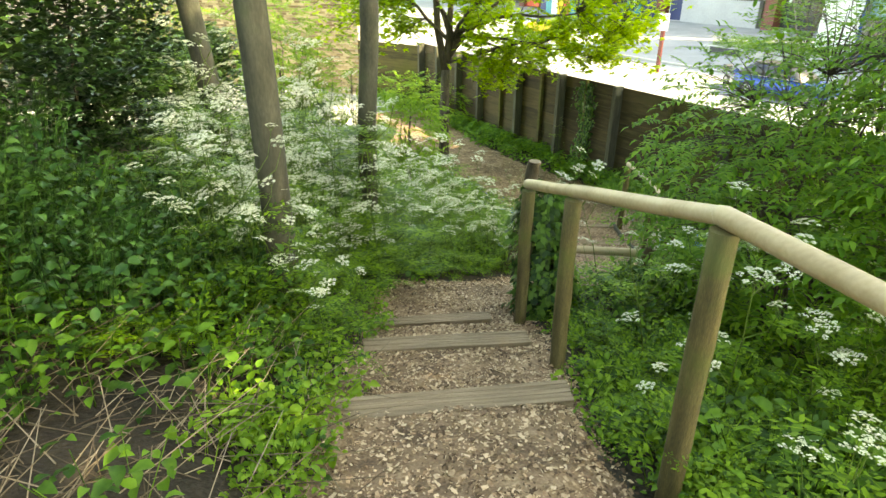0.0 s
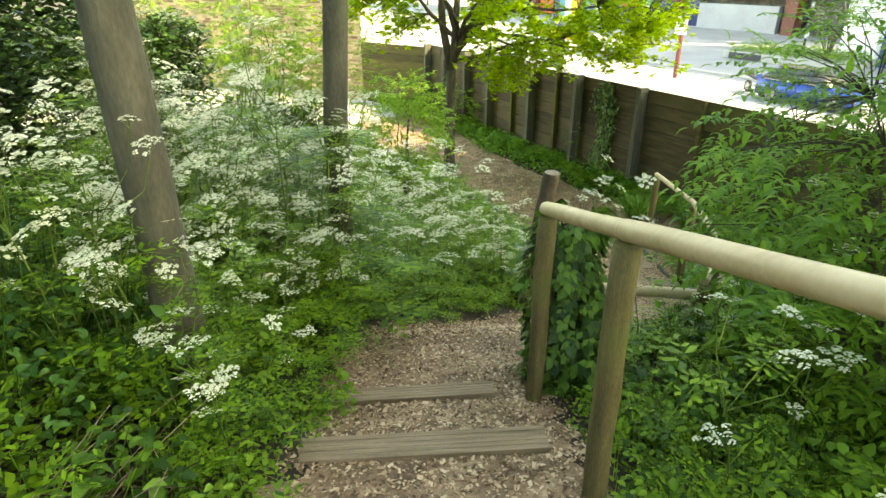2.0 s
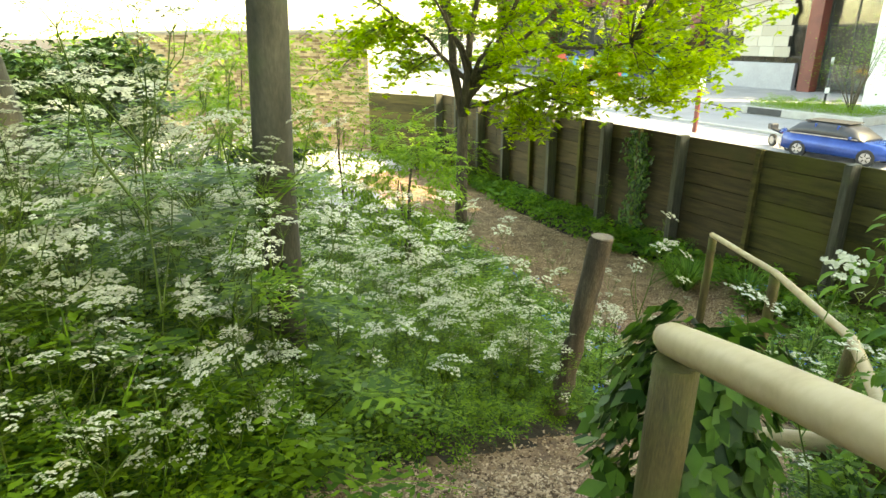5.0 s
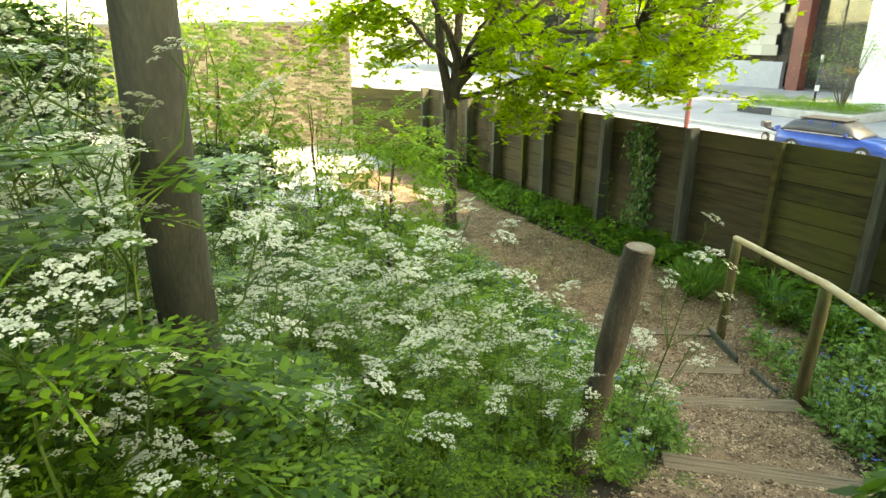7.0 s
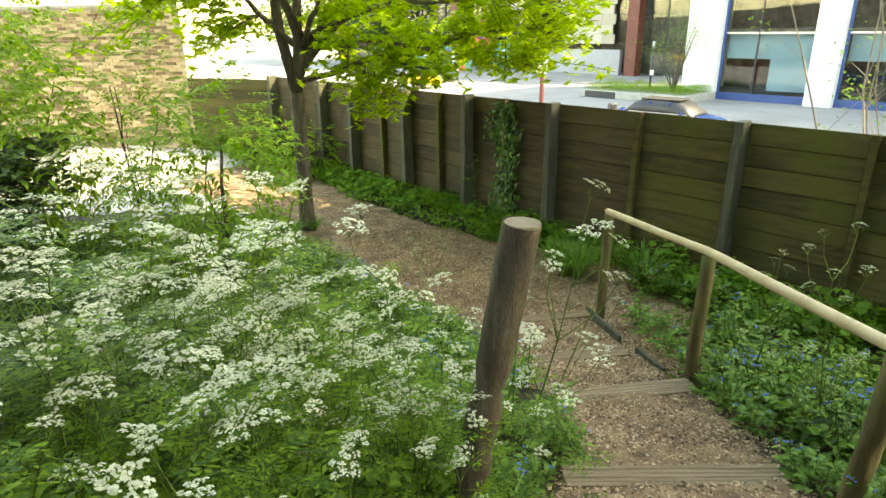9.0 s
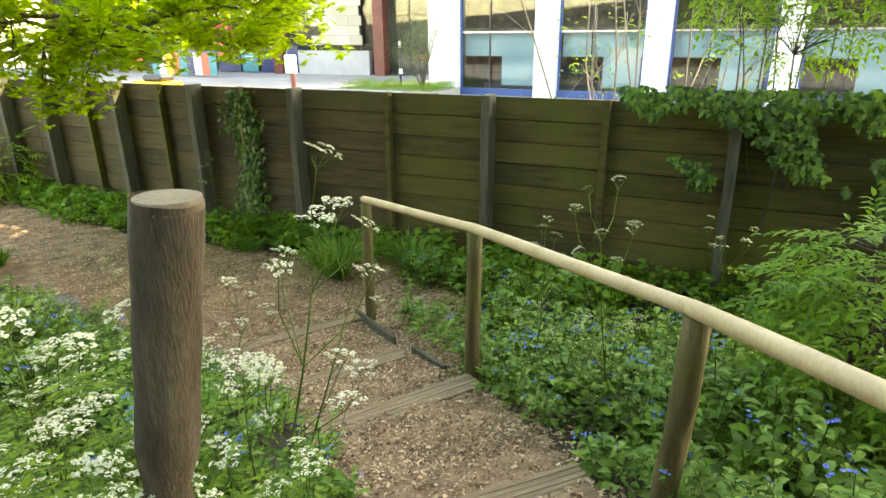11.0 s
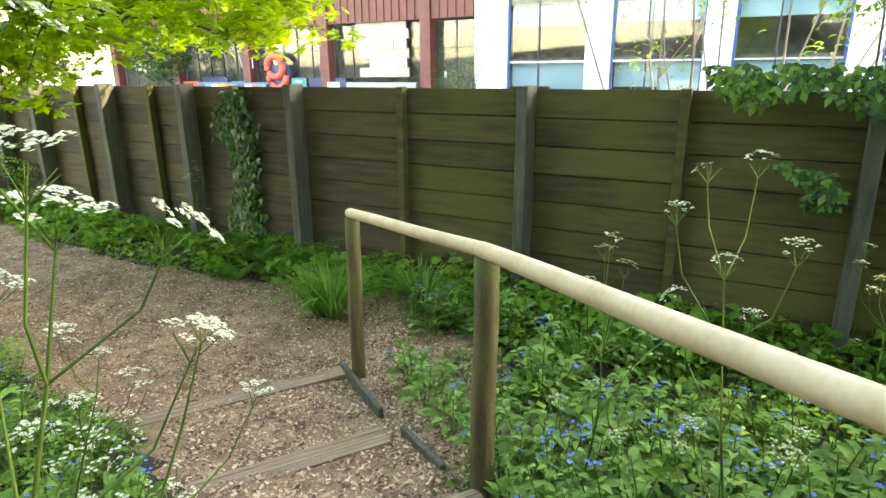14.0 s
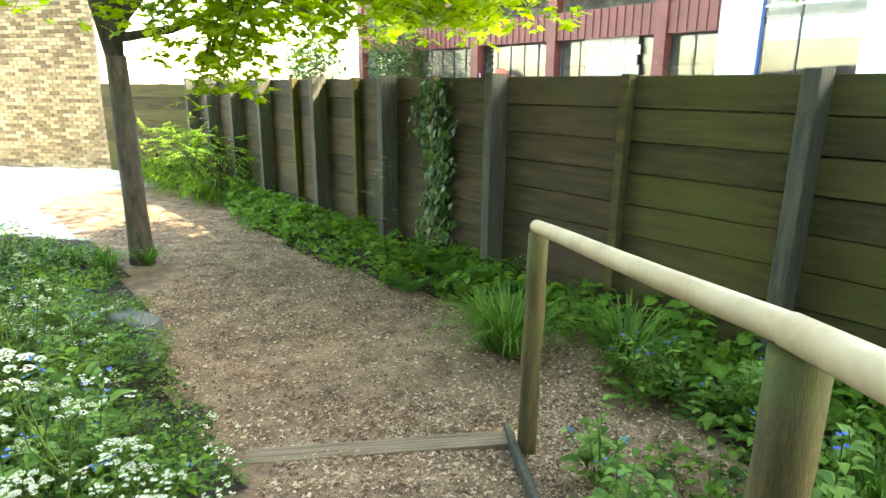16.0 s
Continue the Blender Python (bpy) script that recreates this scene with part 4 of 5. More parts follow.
stuff("bramble_thicket", joined("bramble_thicket", protos, places, M_GLOSSY), "glossy dark bramble thicket on the upper bank", "bramble")

protos = [broad_clump(130 + k, 90, 0.6, 0.06, 0.3, 0.6, 0.45) for k in range(3)]
places = [(rnd.randrange(3), upright(x, y, z_at(x, y) - 0.02, rnd.uniform(0, 6.28), rnd.uniform(0.8, 1.25), 0.2, rnd.uniform(0, 6.28)))
          for x, y in spots_in(rnd, 70, -2.6, -0.85, 4.9, 7.7, 0.3)]
stuff("privet_thicket", joined("privet_thicket", protos, places, M_HEDGE), "dark small-leaved evergreen thicket behind the cow parsley", "undergrowth")

# dry stalks on the bare soil
sp = Soup()
for k in range(1000):
    x, y = rnd.uniform(-1.9, 0.55), rnd.uniform(0.5, 2.3)
    if path_gap(x, y) < 0.05:
        continue
    th = rnd.uniform(0, 6.28)
    a = Vector((x, y, z_at(x, y) + rnd.uniform(0.0, 0.05)))
    b = a + polar(th) * rnd.uniform(0.12, 0.5) + UP * rnd.uniform(-0.02, 0.12)
    sp.stalk(a, b, 0.0028, 0.0015)
stuff("dry_stalks", sp.mesh("dry_stalks", M_TWIG), "dead brown stalks lying on bare soil", "twigs")


# ---- hedge on the far side of the bank ----
def hedge(name, x0, x1, y0, y1, high, n, label):
    rnd = random.Random(int(x0 * 10 + y0))
    g = z_at((x0 + x1) / 2, (y0 + y1) / 2)
    t = thing(name, label, "hedge", at=pose((x0 + x1) / 2, (y0 + y1) / 2, g))
    sp, st = Soup(), Soup()
    cx, cy = (x1 - x0) / 2, (y1 - y0) / 2
    for k in range(n):
        x, y = (rnd.uniform(-cx, cx) if k % 3 == 0 else cx - abs(rnd.gauss(0, 0.35)) + 0.3 * noise.noise((k * 0.01, 0, 0))), rnd.uniform(-cy, cy)
        lump = 0.75 + 0.35 * noise.noise((x * 0.9, y * 0.9, 3.0))
        z = high * lump * rnd.random() ** 0.7
        s = rnd.uniform(0.05, 0.1)
        w = (polar(rnd.uniform(0, 6.28)) + UP * rnd.uniform(-0.4, 0.6)).normalized()
        sp.scale_leaf(Vector((x, y, z)), w, UP + polar(rnd.uniform(0, 6.28)) * 0.6, s, s * 0.6)
    for k in range(26):
        x, y = rnd.uniform(-cx, cx) * 0.8, rnd.uniform(-cy, cy) * 0.9
        a = Vector((x, y, -0.1))
        b = a + Vector((rnd.uniform(-0.3, 0.3), rnd.uniform(-0.3, 0.3), high * rnd.uniform(0.6, 0.9)))
        st.stalk(a, b, 0.02, 0.006)
    part("foliage", sp.mesh("foliage", M_HEDGE), None, t)
    part("branch_mass", st.mesh("branch_mass", M_BARK), None, t)


hedge("holly_hedge", -5.2, -2.1, 0.6, 5.2, 2.3, 26000, "dense dark evergreen hedge above the cow parsley")
hedge("laurel_hedge", -6.0, -3.2, 4.8, 8.2, 1.5, 19000, "shaggy dark evergreen hedge behind the tree trunks")


hedge("privet_hedge", -4.6, -2.3, 6.6, 9.2, 0.85, 9000, "low shaggy evergreen bushes beyond the cow parsley")


# ---- ivy ----
def ivy_leaf(sp, base, way, nrm, s):
    """Three-lobed flat leaf."""
    way = way.normalized()
    side = way.cross(nrm).normalized()
    sp.diamond(base, way, side, s, s * 0.55)
    for sg in (-1, 1):
        w = (way * 0.55 + side * sg).normalized()
        sp.diamond(base, w, w.cross(nrm).normalized(), s * 0.68, s * 0.45)


def ivy_on_post():
    rnd = random.Random(31)
    x, y = 1.13, 3.92
    g = z_at(x, y)
    t = thing("ivy_clump", "dark glossy ivy smothering the bottom handrail post", "ivy", at=pose(x, y, g))
    sp, st = Soup(), Soup()
    for k in range(1350):
        th = rnd.uniform(0, 6.28)
        z = rnd.uniform(-0.05, 0.95)
        r = (0.19 + 0.045 * math.sin(z * 7 + th)) * rnd.uniform(0.55, 1.15) * (1.15 - 0.35 * z)
        o = polar(th, 0)
        b = o * r + UP * z
        if b.y < -0.1 and abs(b.x + 0.13) < 0.07:
            continue
        ivy_leaf(sp, b, (polar(th + rnd.uniform(-0.9, 0.9)) * 0.5 - UP * rnd.uniform(0.2, 1.0)), (o + UP * 0.4 + polar(rnd.uniform(0, 6.28)) * 0.3).normalized(), rnd.uniform(0.045, 0.085))
    for k in range(14):
        th = rnd.uniform(0, 6.28)
        st.stalk(polar(th) * 0.12 - UP * 0.05, polar(th + 0.6) * 0.08 + UP * 0.9, 0.006, 0.003)
    part("leaf_mass", sp.mesh("leaf_mass", M_IVY), None, t)
    part("stem_cluster", st.mesh("stem_cluster", M_BARK), None, t)


ivy_on_post()


def ivy_on_fence(s0, width, z0, z1, n, label, bulge=0.08, top_over=False):
    rnd = random.Random(int(s0 * 10) + n)
    p = fence_xy(s0, -0.03)
    t = thing("fence_ivy", label, "ivy", at=pose(p.x, p.y, z_at(*fence_xy(s0, -0.2)), 0, 0, math.degrees(math.atan2(FD.y, FD.x))))
    g = z_at(*fence_xy(s0, -0.2))
    sp, st = Soup(), Soup()
    for k in range(n):
        f = rnd.random()
        z = z0 + (z1 - z0) * f - g
        if top_over:
            w = width * (0.45 + 0.55 * f)
            x = rnd.uniform(-1, 1) * w + 0.3 * noise.noise((f * 4, 1, 1))
            if noise.noise((x * 1.8, z * 2.2, 7.0)) + 0.7 * (f - 0.62) < 0.0:
                continue
        else:
            x = rnd.gauss(0, 0.5) * width * (0.55 + 0.4 * math.sin(f * 5 + 1) ** 2 + 0.7 * max(0, 0.4 - f)) + 0.05 * math.sin(f * 9)
        y = rnd.uniform(0.0, bulge) + (0.1 if top_over else 0.0)
        ivy_leaf(sp, Vector((x, y, z)), Vector((rnd.uniform(-0.6, 0.6), 0.25, -1)), (Vector((0, 1, 0.5)) + polar(rnd.uniform(0, 6.28)) * 0.5).normalized(), rnd.uniform(0.05, 0.095))
    for k in range(7):
        x = rnd.uniform(-0.5, 0.5) * width
        st.stalk(Vector((x * 0.4, 0.03, (z0 if top_over else g) - g)), Vector((x, 0.03, z1 - g - 0.1)), 0.007, 0.003)
    part("leaf_mass", sp.mesh("leaf_mass", M_IVY), None, t)
    part("stem_cluster", st.mesh("stem_cluster", M_BARK), None, t)


ivy_on_fence(3.38, 0.3, -2.5, -0.62, 900, "narrow curtain of dark ivy climbing the timber fence")
ivy_on_fence(-2.6, 1.25, -1.3, -0.42, 2300, "thick glossy ivy spilling over the fence top", 0.28, True)
ivy_on_fence(-4.3, 1.2, -2.3, -0.45, 2600, "thick glossy ivy spilling over the fence top", 0.3, True)


# ---- blue-flowered alkanet, white garlic, grass tussocks, ferns ----
def alkanet_proto(seed, white=False):
    rnd = random.Random(seed)
    t = thing("wild_garlic" if white else "alkanet", "low leafy plant with small white flowers" if white else "bristly green alkanet with small bright blue flowers", "plant",
              "white-flowered plants" if white else "blue alkanet plants")
    st, fo, fl = Soup(), Soup(), Soup()
    for k in range(26):
        th = k * 2.4
        b = polar(th) * rnd.uniform(0.02, 0.12) + UP * rnd.uniform(0.02, 0.14)
        s = rnd.uniform(0.06, 0.125)
        fo.leaf(b, (polar(th) + UP * rnd.uniform(0.1, 0.9)), UP, s, s * (0.12 if white else 0.5), 0.2, 0.25)
    for k in range(7):
        th = rnd.uniform(0, 6.28)
        e = polar(th) * rnd.uniform(0.05, 0.2) + UP * rnd.uniform(0.22, 0.42)
        st.stalk(polar(th) * 0.02, e, 0.003, 0.002)
        for j in range(11):
            q = Vector((0, 0, 0)).lerp(e, rnd.uniform(0.35, 1.0))
            s = rnd.uniform(0.035, 0.075)
            if not white:
                fo.leaf(q, polar(rnd.uniform(0, 6.28)) + UP * 0.3, UP, s, s * 0.5)
        for j in range(5 if white else (4 if k < 2 else 0)):
            q = e + Vector((rnd.uniform(-1, 1), rnd.uniform(-1, 1), rnd.uniform(-0.6, 0.6))) * 0.025
            for i in range(5):
                w = polar(i * 1.257 + j, 0.35).normalized()
                fl.diamond(q, w, w.cross(UP).normalized(), 0.0095 if not white else 0.014, 0.008 if not white else 0.009)
    part("stem_cluster", st.mesh("stem_cluster", M_STEM), None, t)
    part("foliage", fo.mesh("foliage", M_GRASS if white else M_ALKANET), None, t)
    part("flower_cluster", fl.mesh("flower_cluster", M_FLOWER if white else M_BLUE), None, t, "small white flowers" if white else "small bright blue flowers")
    return t


rnd = random.Random(51)
alk = [alkanet_proto(k) for k in range(4)]
spots = spots_in(rnd, 95, 2.45, 4.6, 5.6, 9.6, 0.1, lambda x, y: x < 2.9 + (10.2 - y) * 0.45 and not (x < 3.0 + 0.35 * (y - 8.2) and y > 8.1), 0.14)
spots += spots_in(rnd, 26, -0.6, 1.3, 8.6, 12.0, 0.08, None, 0.16)
spots += spots_in(rnd, 26, 0.5, 1.5, 6.3, 8.4, 0.04, None, 0.14)
spots += [(3.05, 10.1), (2.66, 8.62), (2.68, 8.25), (2.62, 8.95), (2.78, 7.95), (2.85, 8.5), (2.66, 9.35), (3.35, 9.9), (3.5, 9.65), (3.2, 10.15), (3.7, 9.4), (3.55, 9.9), (3.0, 10.35), (3.3, 10.25)]
scatter_copies(alk, spots, rnd, 0.85, 1.35, 0.2)
gar = [alkanet_proto(20 + k, True) for k in range(3)]
scatter_copies(gar, spots_in(rnd, 60, -1.0, 1.45, 8.0, 11.2, 0.05, None, 0.12), rnd, 0.7, 1.1, 0.2)


def tussock(x, y, high, n, seed):
    rnd = random.Random(seed)
    t = thing("grass_tussock", "arching tuft of long green sedge leaves", "grass", "sedge tussocks", pose(x, y, z_at(x, y)))
    sp = Soup()
    for k in range(n):
        th = rnd.uniform(0, 6.28)
        ln = high * rnd.uniform(0.7, 1.25)
        out = rnd.uniform(0.25, 0.85)
        pts = [polar(th) * (0.03 + ln * out * f) + UP * ln * (1.25 * f - (0.55 + out * 0.5) * f * f) for f in (0, 0.25, 0.5, 0.75, 1)]
        s = Vector((-math.sin(th), math.cos(th), 0))
        for i, (a, b) in enumerate(zip(pts, pts[1:])):
            w0, w1 = 0.011 * (1 - i / 4.2), 0.011 * (1 - (i + 1) / 4.2)
            sp.quad(a - s * w0, a + s * w0, b + s * w1, b - s * w1)
    part("blade_cluster", sp.mesh("blade_cluster", M_GRASS), None, t)


tussock(2.4, 10.8, 0.75, 200, 1)
tussock(2.25, 11.2, 0.5, 120, 5)
tussock(-1.3, 12.6, 0.4, 120, 6)
tussock(-1.7, 12.75, 0.35, 100, 7)
tussock(-1.05, 12.9, 0.35, 90, 8)
tussock(3.1, 10.55, 0.65, 150, 2)
tussock(3.75, 9.2, 0.45, 90, 3)
tussock(2.3, 10.9, 0.35, 70, 4)


def fern(x, y, size, seed, material=None):
    rnd = random.Random(seed)
    t = thing("fern", "feathery bright green fern at the foot of the fence", "fern", "ferns along the fence", pose(x, y, z_at(x, y)))
    sp = Soup()
    for k in range(11):
        ferny_leaf(sp, UP * 0.02, polar(k * 2.4) + UP * rnd.uniform(0.4, 1.2), size * rnd.uniform(0.7, 1.15), rnd, 9, 4)
    part("frond_cluster", sp.mesh("frond_cluster", material or M_FERN), None, t)


k = 0
for s, o, z in ((2.0, -0.45, 0.55), (2.45, -0.6, 0.5), (2.9, -0.4, 0.45), (3.3, -0.55, 0.4), (3.9, -0.4, 0.36), (4.5, -0.35, 0.36), (5.1, -0.4, 0.4), (5.8, -0.35, 0.42), (6.4, -0.45, 0.4), (7.0, -0.5, 0.45), (7.6, -0.6, 0.5), (1.6, -0.3, 0.36), (2.7, -0.9, 0.3), (8.4, -0.7, 0.5)):
    p = fence_xy(s, o)
    fern(p.x, p.y, z, 100 + k)
    k += 1

rnd = random.Random(77)
protos = [broad_clump(120 + k, 36, 0.32, 0.095, 0.2, 0.6, 0.7) for k in range(3)]
places = []
for k in range(230):
    s, o = rnd.uniform(1.2, 12.5), rnd.uniform(-0.95, -0.1)
    p = fence_xy(s, o)
    if path_gap(p.x, p.y) < 0.0:
        continue
    places.append((rnd.randrange(3), upright(p.x, p.y, z_at(p.x, p.y) - 0.02, rnd.uniform(0, 6.28), rnd.uniform(0.5, 1.0) * (1 + 0.06 * max(0, s - 5)), 0.1, 0)))
for k in range(90):
    s, o = rnd.uniform(-3.5, 1.8), rnd.uniform(-0.95, -0.1)
    p = fence_xy(s, o)
    places.append((rnd.randrange(3), upright(p.x, p.y, z_at(p.x, p.y) - 0.02, rnd.uniform(0, 6.28), rnd.uniform(0.6, 1.2), 0.1, 0)))
stuff("fence_foot_plants", joined("fence_foot_plants", protos, places, M_SHRUB), "leafy green plants crowding the foot of the fence", "undergrowth")


# ---- trees ----
def limb(bm, rnd, a, b, r0, r1, n=5, sag=0.0, bend=0.08):
    a, b = Vector(a), Vector(b)
    pts = []
    for k in range(n + 1):
        f = k / n
        p = a.lerp(b, f) + Vector((rnd.uniform(-1, 1), rnd.uniform(-1, 1), rnd.uniform(-1, 1))) * bend * (0 < k < n) * (b - a).length * 0.25
        p.z += sag * 4 * f * (1 - f)
        pts.append(p)
    tube(bm, pts, [r0 + (r1 - r0) * k / n for k in range(n + 1)], 7 if r0 > 0.02 else 4, 0.06, rnd)
    return pts


def palmate(sp, base, way, nrm, s):
    """Five-lobed maple leaf."""
    way = way.normalized()
    side = way.cross(nrm).normalized()
    for a, ln in ((0, 1.0), (0.95, 0.9), (-0.95, 0.9), (1.9, 0.55), (-1.9, 0.55)):
        w = way * math.cos(a) + side * math.sin(a)
        w = (w - nrm * 0.2 * abs(a) * 0.4).normalized()
        sp.diamond(base, w, w.cross(nrm).normalized(), s * ln, s * ln * 0.52)


def maple():
    rnd = random.Random(61)
    x, y = -1.15, 12.98
    g = z_at(x, y)
    t = thing("maple_tree", "young maple with dark forked trunk and glowing yellow-green leaves", "tree", at=pose(x, y, g))
    bm = bmesh.new()
    fork = Vector((0.05, -0.1, -0.42 - g))
    tube(bm, [(0.02, 0, -0.2), (0.0, 0, 0.05), (0.01, -0.02, 0.6), (0.03, -0.06, 1.3), fork], [0.15, 0.12, 0.105, 0.098, 0.088], 14, 0.05, rnd)
    part("trunk", bm, M_BARK, t)
    bm = bmesh.new()
    mains = []
    for end, r in (((-0.75, 0.2, 7.2), 0.082), ((0.75, -0.2, 6.8), 0.072), ((2.2, 0.4, 6.0), 0.05), ((-1.2, -0.9, 5.8), 0.04), ((0.3, 1.4, 6.4), 0.04), ((1.9, 0.2, 4.0), 0.06), ((2.6, -0.9, 3.2), 0.05), ((0.9, -1.6, 3.4), 0.045), ((3.4, 0.3, 2.75), 0.045), ((-0.2, -1.5, 3.9), 0.045), ((-1.4, -0.6, 3.9), 0.045), ((1.4, 1.4, 4.2), 0.045), ((2.9, -0.3, 2.35), 0.035), ((1.6, -1.0, 2.4), 0.03)):
        e = Vector(end)
        start = fork + Vector((0, 0, -0.05 if r > 0.07 else rnd.uniform(0.1, 0.5)))
        if r <= 0.07:
            start = fork.lerp(Vector((0.75, -0.2, 4.8)), rnd.uniform(0.05, 0.3))
        lb = bmesh.new()
        mains.append(limb(lb, rnd, start, e, r, 0.012, 7, 0.12))
        part("limb", lb, M_BARK, t)
    sp = Soup()
    centre, ax = Vector((1.6, 0.0, 4.9)), Vector((3.6, 2.7, 3.4))
    targets = []
    while len(targets) < 400:
        p = Vector((rnd.uniform(-1, 1), rnd.uniform(-1, 1), rnd.uniform(-1, 1)))
        if not 0.25 < p.length < 1:
            continue
        q = centre + Vector((p.x * ax.x, p.y * ax.y, p.z * ax.z))
        if q.z < 2.1 + 0.35 * noise.noise((q.x, q.y, 0)) + (1.0 if q.x < -0.2 else 0):
            continue
        if abs(q.x) < 0.7 and q.y < 0.8 and q.z < 3.3:
            continue
        targets.append(q)
    # low sprays hanging towards the path
    targets += [Vector((rnd.uniform(0.7, 1.5), rnd.uniform(-0.9, 0.2), rnd.uniform(1.6, 2.2))) for _ in range(15)]
    targets += [Vector((rnd.uniform(0.3, 4.2), rnd.uniform(-1.6, 1.6), rnd.uniform(2.15, 3.1))) for _ in range(120)]
    targets += [Vector((rnd.uniform(-2.6, -0.5), rnd.uniform(-1.2, 1.6), rnd.uniform(2.5, 3.4))) for _ in range(45)]
    pool = [p for m in mains for p in m[2:]]
    for q in targets:
        near = min(pool, key=lambda p: (p - q).length + 0.4 * max(0, p.z - q.z))
        pts = limb(bm, rnd, near, q, 0.009, 0.003, 4, 0.05)
        for k in range(23):
            f = rnd.uniform(0.3, 1.05)
            i = min(3, int(f * 4))
            b = pts[i].lerp(pts[i + 1], min(1, f * 4 - i)) + Vector((rnd.gauss(0, 0.11), rnd.gauss(0, 0.11), rnd.gauss(-0.01, 0.06)))
            w = polar(rnd.uniform(0, 6.28), rnd.uniform(-0.7, 0.1))
            palmate(sp, b, w, (UP + polar(rnd.uniform(0, 6.28)) * 0.6).normalized(), rnd.uniform(0.08, 0.13))
    part("twig_cluster", bm, M_BARK, t)
    part("crown", sp.mesh("crown", M_MAPLE), None, t, "thin glowing yellow-green leaves")


maple()


def shade_tree(x, y, r, high, lean, crown, label, n=2600, group="trees on the bank", size=0.2):
    rnd = random.Random(int(x * 100 + y * 10))
    g = z_at(x, y)
    t = thing("woodland_tree", label, "tree", group, pose(x, y, g))
    bm = bmesh.new()
    top = Vector((lean[0], lean[1], high))
    k = 10
    pts = [Vector((0, 0, -0.2))] + [Vector((0, 0, 0)).lerp(top, i / k) + Vector((rnd.uniform(-1, 1), rnd.uniform(-1, 1), 0)) * 0.012 for i in range(k + 1)]
    tube(bm, pts, [r * 1.25, r * 1.12] + [r * (1 - 0.45 * i / k) for i in range(1, k + 1)], 16, 0.03, rnd)
    part("trunk", bm, M_TRUNK, t)
    bm = bmesh.new()
    sp = Soup()
    cx, cy, cz, ax, ay, az = crown
    c = Vector((cx - x, cy - y, cz - g))
    for i in range(26):
        p = Vector((rnd.uniform(-0.85, 0.85) * ax, rnd.uniform(-0.85, 0.85) * ay, rnd.uniform(-0.7, 0.7) * az)) + c
        limb(bm, rnd, pts[-1 - i % 4], p, 0.035, 0.008, 5, 0.2)
    for i in range(n):
        while True:
            p = Vector((rnd.uniform(-1, 1), rnd.uniform(-1, 1), rnd.uniform(-1, 1)))
            if p.length < 1:
                break
        q = Vector((p.x * ax, p.y * ay, p.z * az)) + c
        s = size * rnd.uniform(0.6, 1.2)
        sp.scale_leaf(q, polar(rnd.uniform(0, 6.28), rnd.uniform(-0.5, 0.3)), UP + polar(rnd.uniform(0, 6.28)) * 0.5, s, s * 0.75)
    part("branch_mass", bm, M_BARK, t)
    part("crown", sp.mesh("crown", M_CANOPY), None, t)


shade_tree(-0.335, 2.98, 0.085, 6.5, (0.19, -0.45), (-0.6, 2.6, 8.2, 2.6, 2.6, 1.6), "slim smooth-barked tree rising from the cow parsley", 2600, size=0.3)
shade_tree(-0.45, 4.95, 0.085, 6.5, (0.5, -0.7), (-0.4, 5.6, 8.4, 2.6, 2.8, 1.8), "slim smooth-barked tree among white cow parsley", 2600, size=0.3)
shade_tree(-1.69, 5.02, 0.10, 6.5, (-0.55, -0.45), (-3.4, 6.0, 8.0, 2.8, 3.4, 2.0), "smooth-barked tree in front of the dark hedge", 3000, size=0.3)
# two out-of-view trees, added only to block the sun over the steps
shade_tree(8.6, 2.6, 0.2, 8.0, (1.0, 0.2), (9.8, 2.6, 7.4, 5.6, 5.6, 2.3), "unseen added tree keeping sun off the upper steps", 12000, "tall trees by the street", 0.34)
shade_tree(10.6, 7.6, 0.2, 10.5, (-0.6, 0.6), (9.6, 8.6, 7.2, 5.4, 4.4, 2.4), "unseen added tree beyond the fence keeping sun off the steps", 11000, "tall trees by the street", 0.34)
shade_tree(-8.5, 8.0, 0.14, 5.5, (0.2, 0.0), (-8.2, 7.5, 3.2, 2.6, 3.4, 3.4), "leafy tree behind the evergreen hedge", 5200)
shade_tree(-7.0, 3.2, 0.14, 5.5, (0.2, 0.0), (-6.6, 3.0, 3.6, 2.2, 3.4, 3.0), "leafy tree behind the evergreen hedge", 5200)


for x, y, h in ((-13, -4, 5.5), (-15, 2, 6.5), (-14, 8, 6.0), (-9, -9, 7.0), (-2, -13, 8.5), (6, -12, 8.0), (12, -7, 7.0)):
    shade_tree(x, y, 0.22, h, (0.3, 0.2), (x, y, h + 1.0, 3.6, 3.6, 4.2), "tall leafy woodland tree behind the hedges", 3200, "woodland trees", 0.42)


for k, (s, o) in enumerate(((62, 60), (74, 50), (90, 46), (104, 50))):
    p = fence_xy(s, o)
    shade_tree(p.x, p.y, 0.2, 6.0, (0.1, 0.1), (p.x, p.y, 2.5, 4.5, 4.5, 5.0), "leafy street tree far along the road", 1500, "far street trees", 0.7)


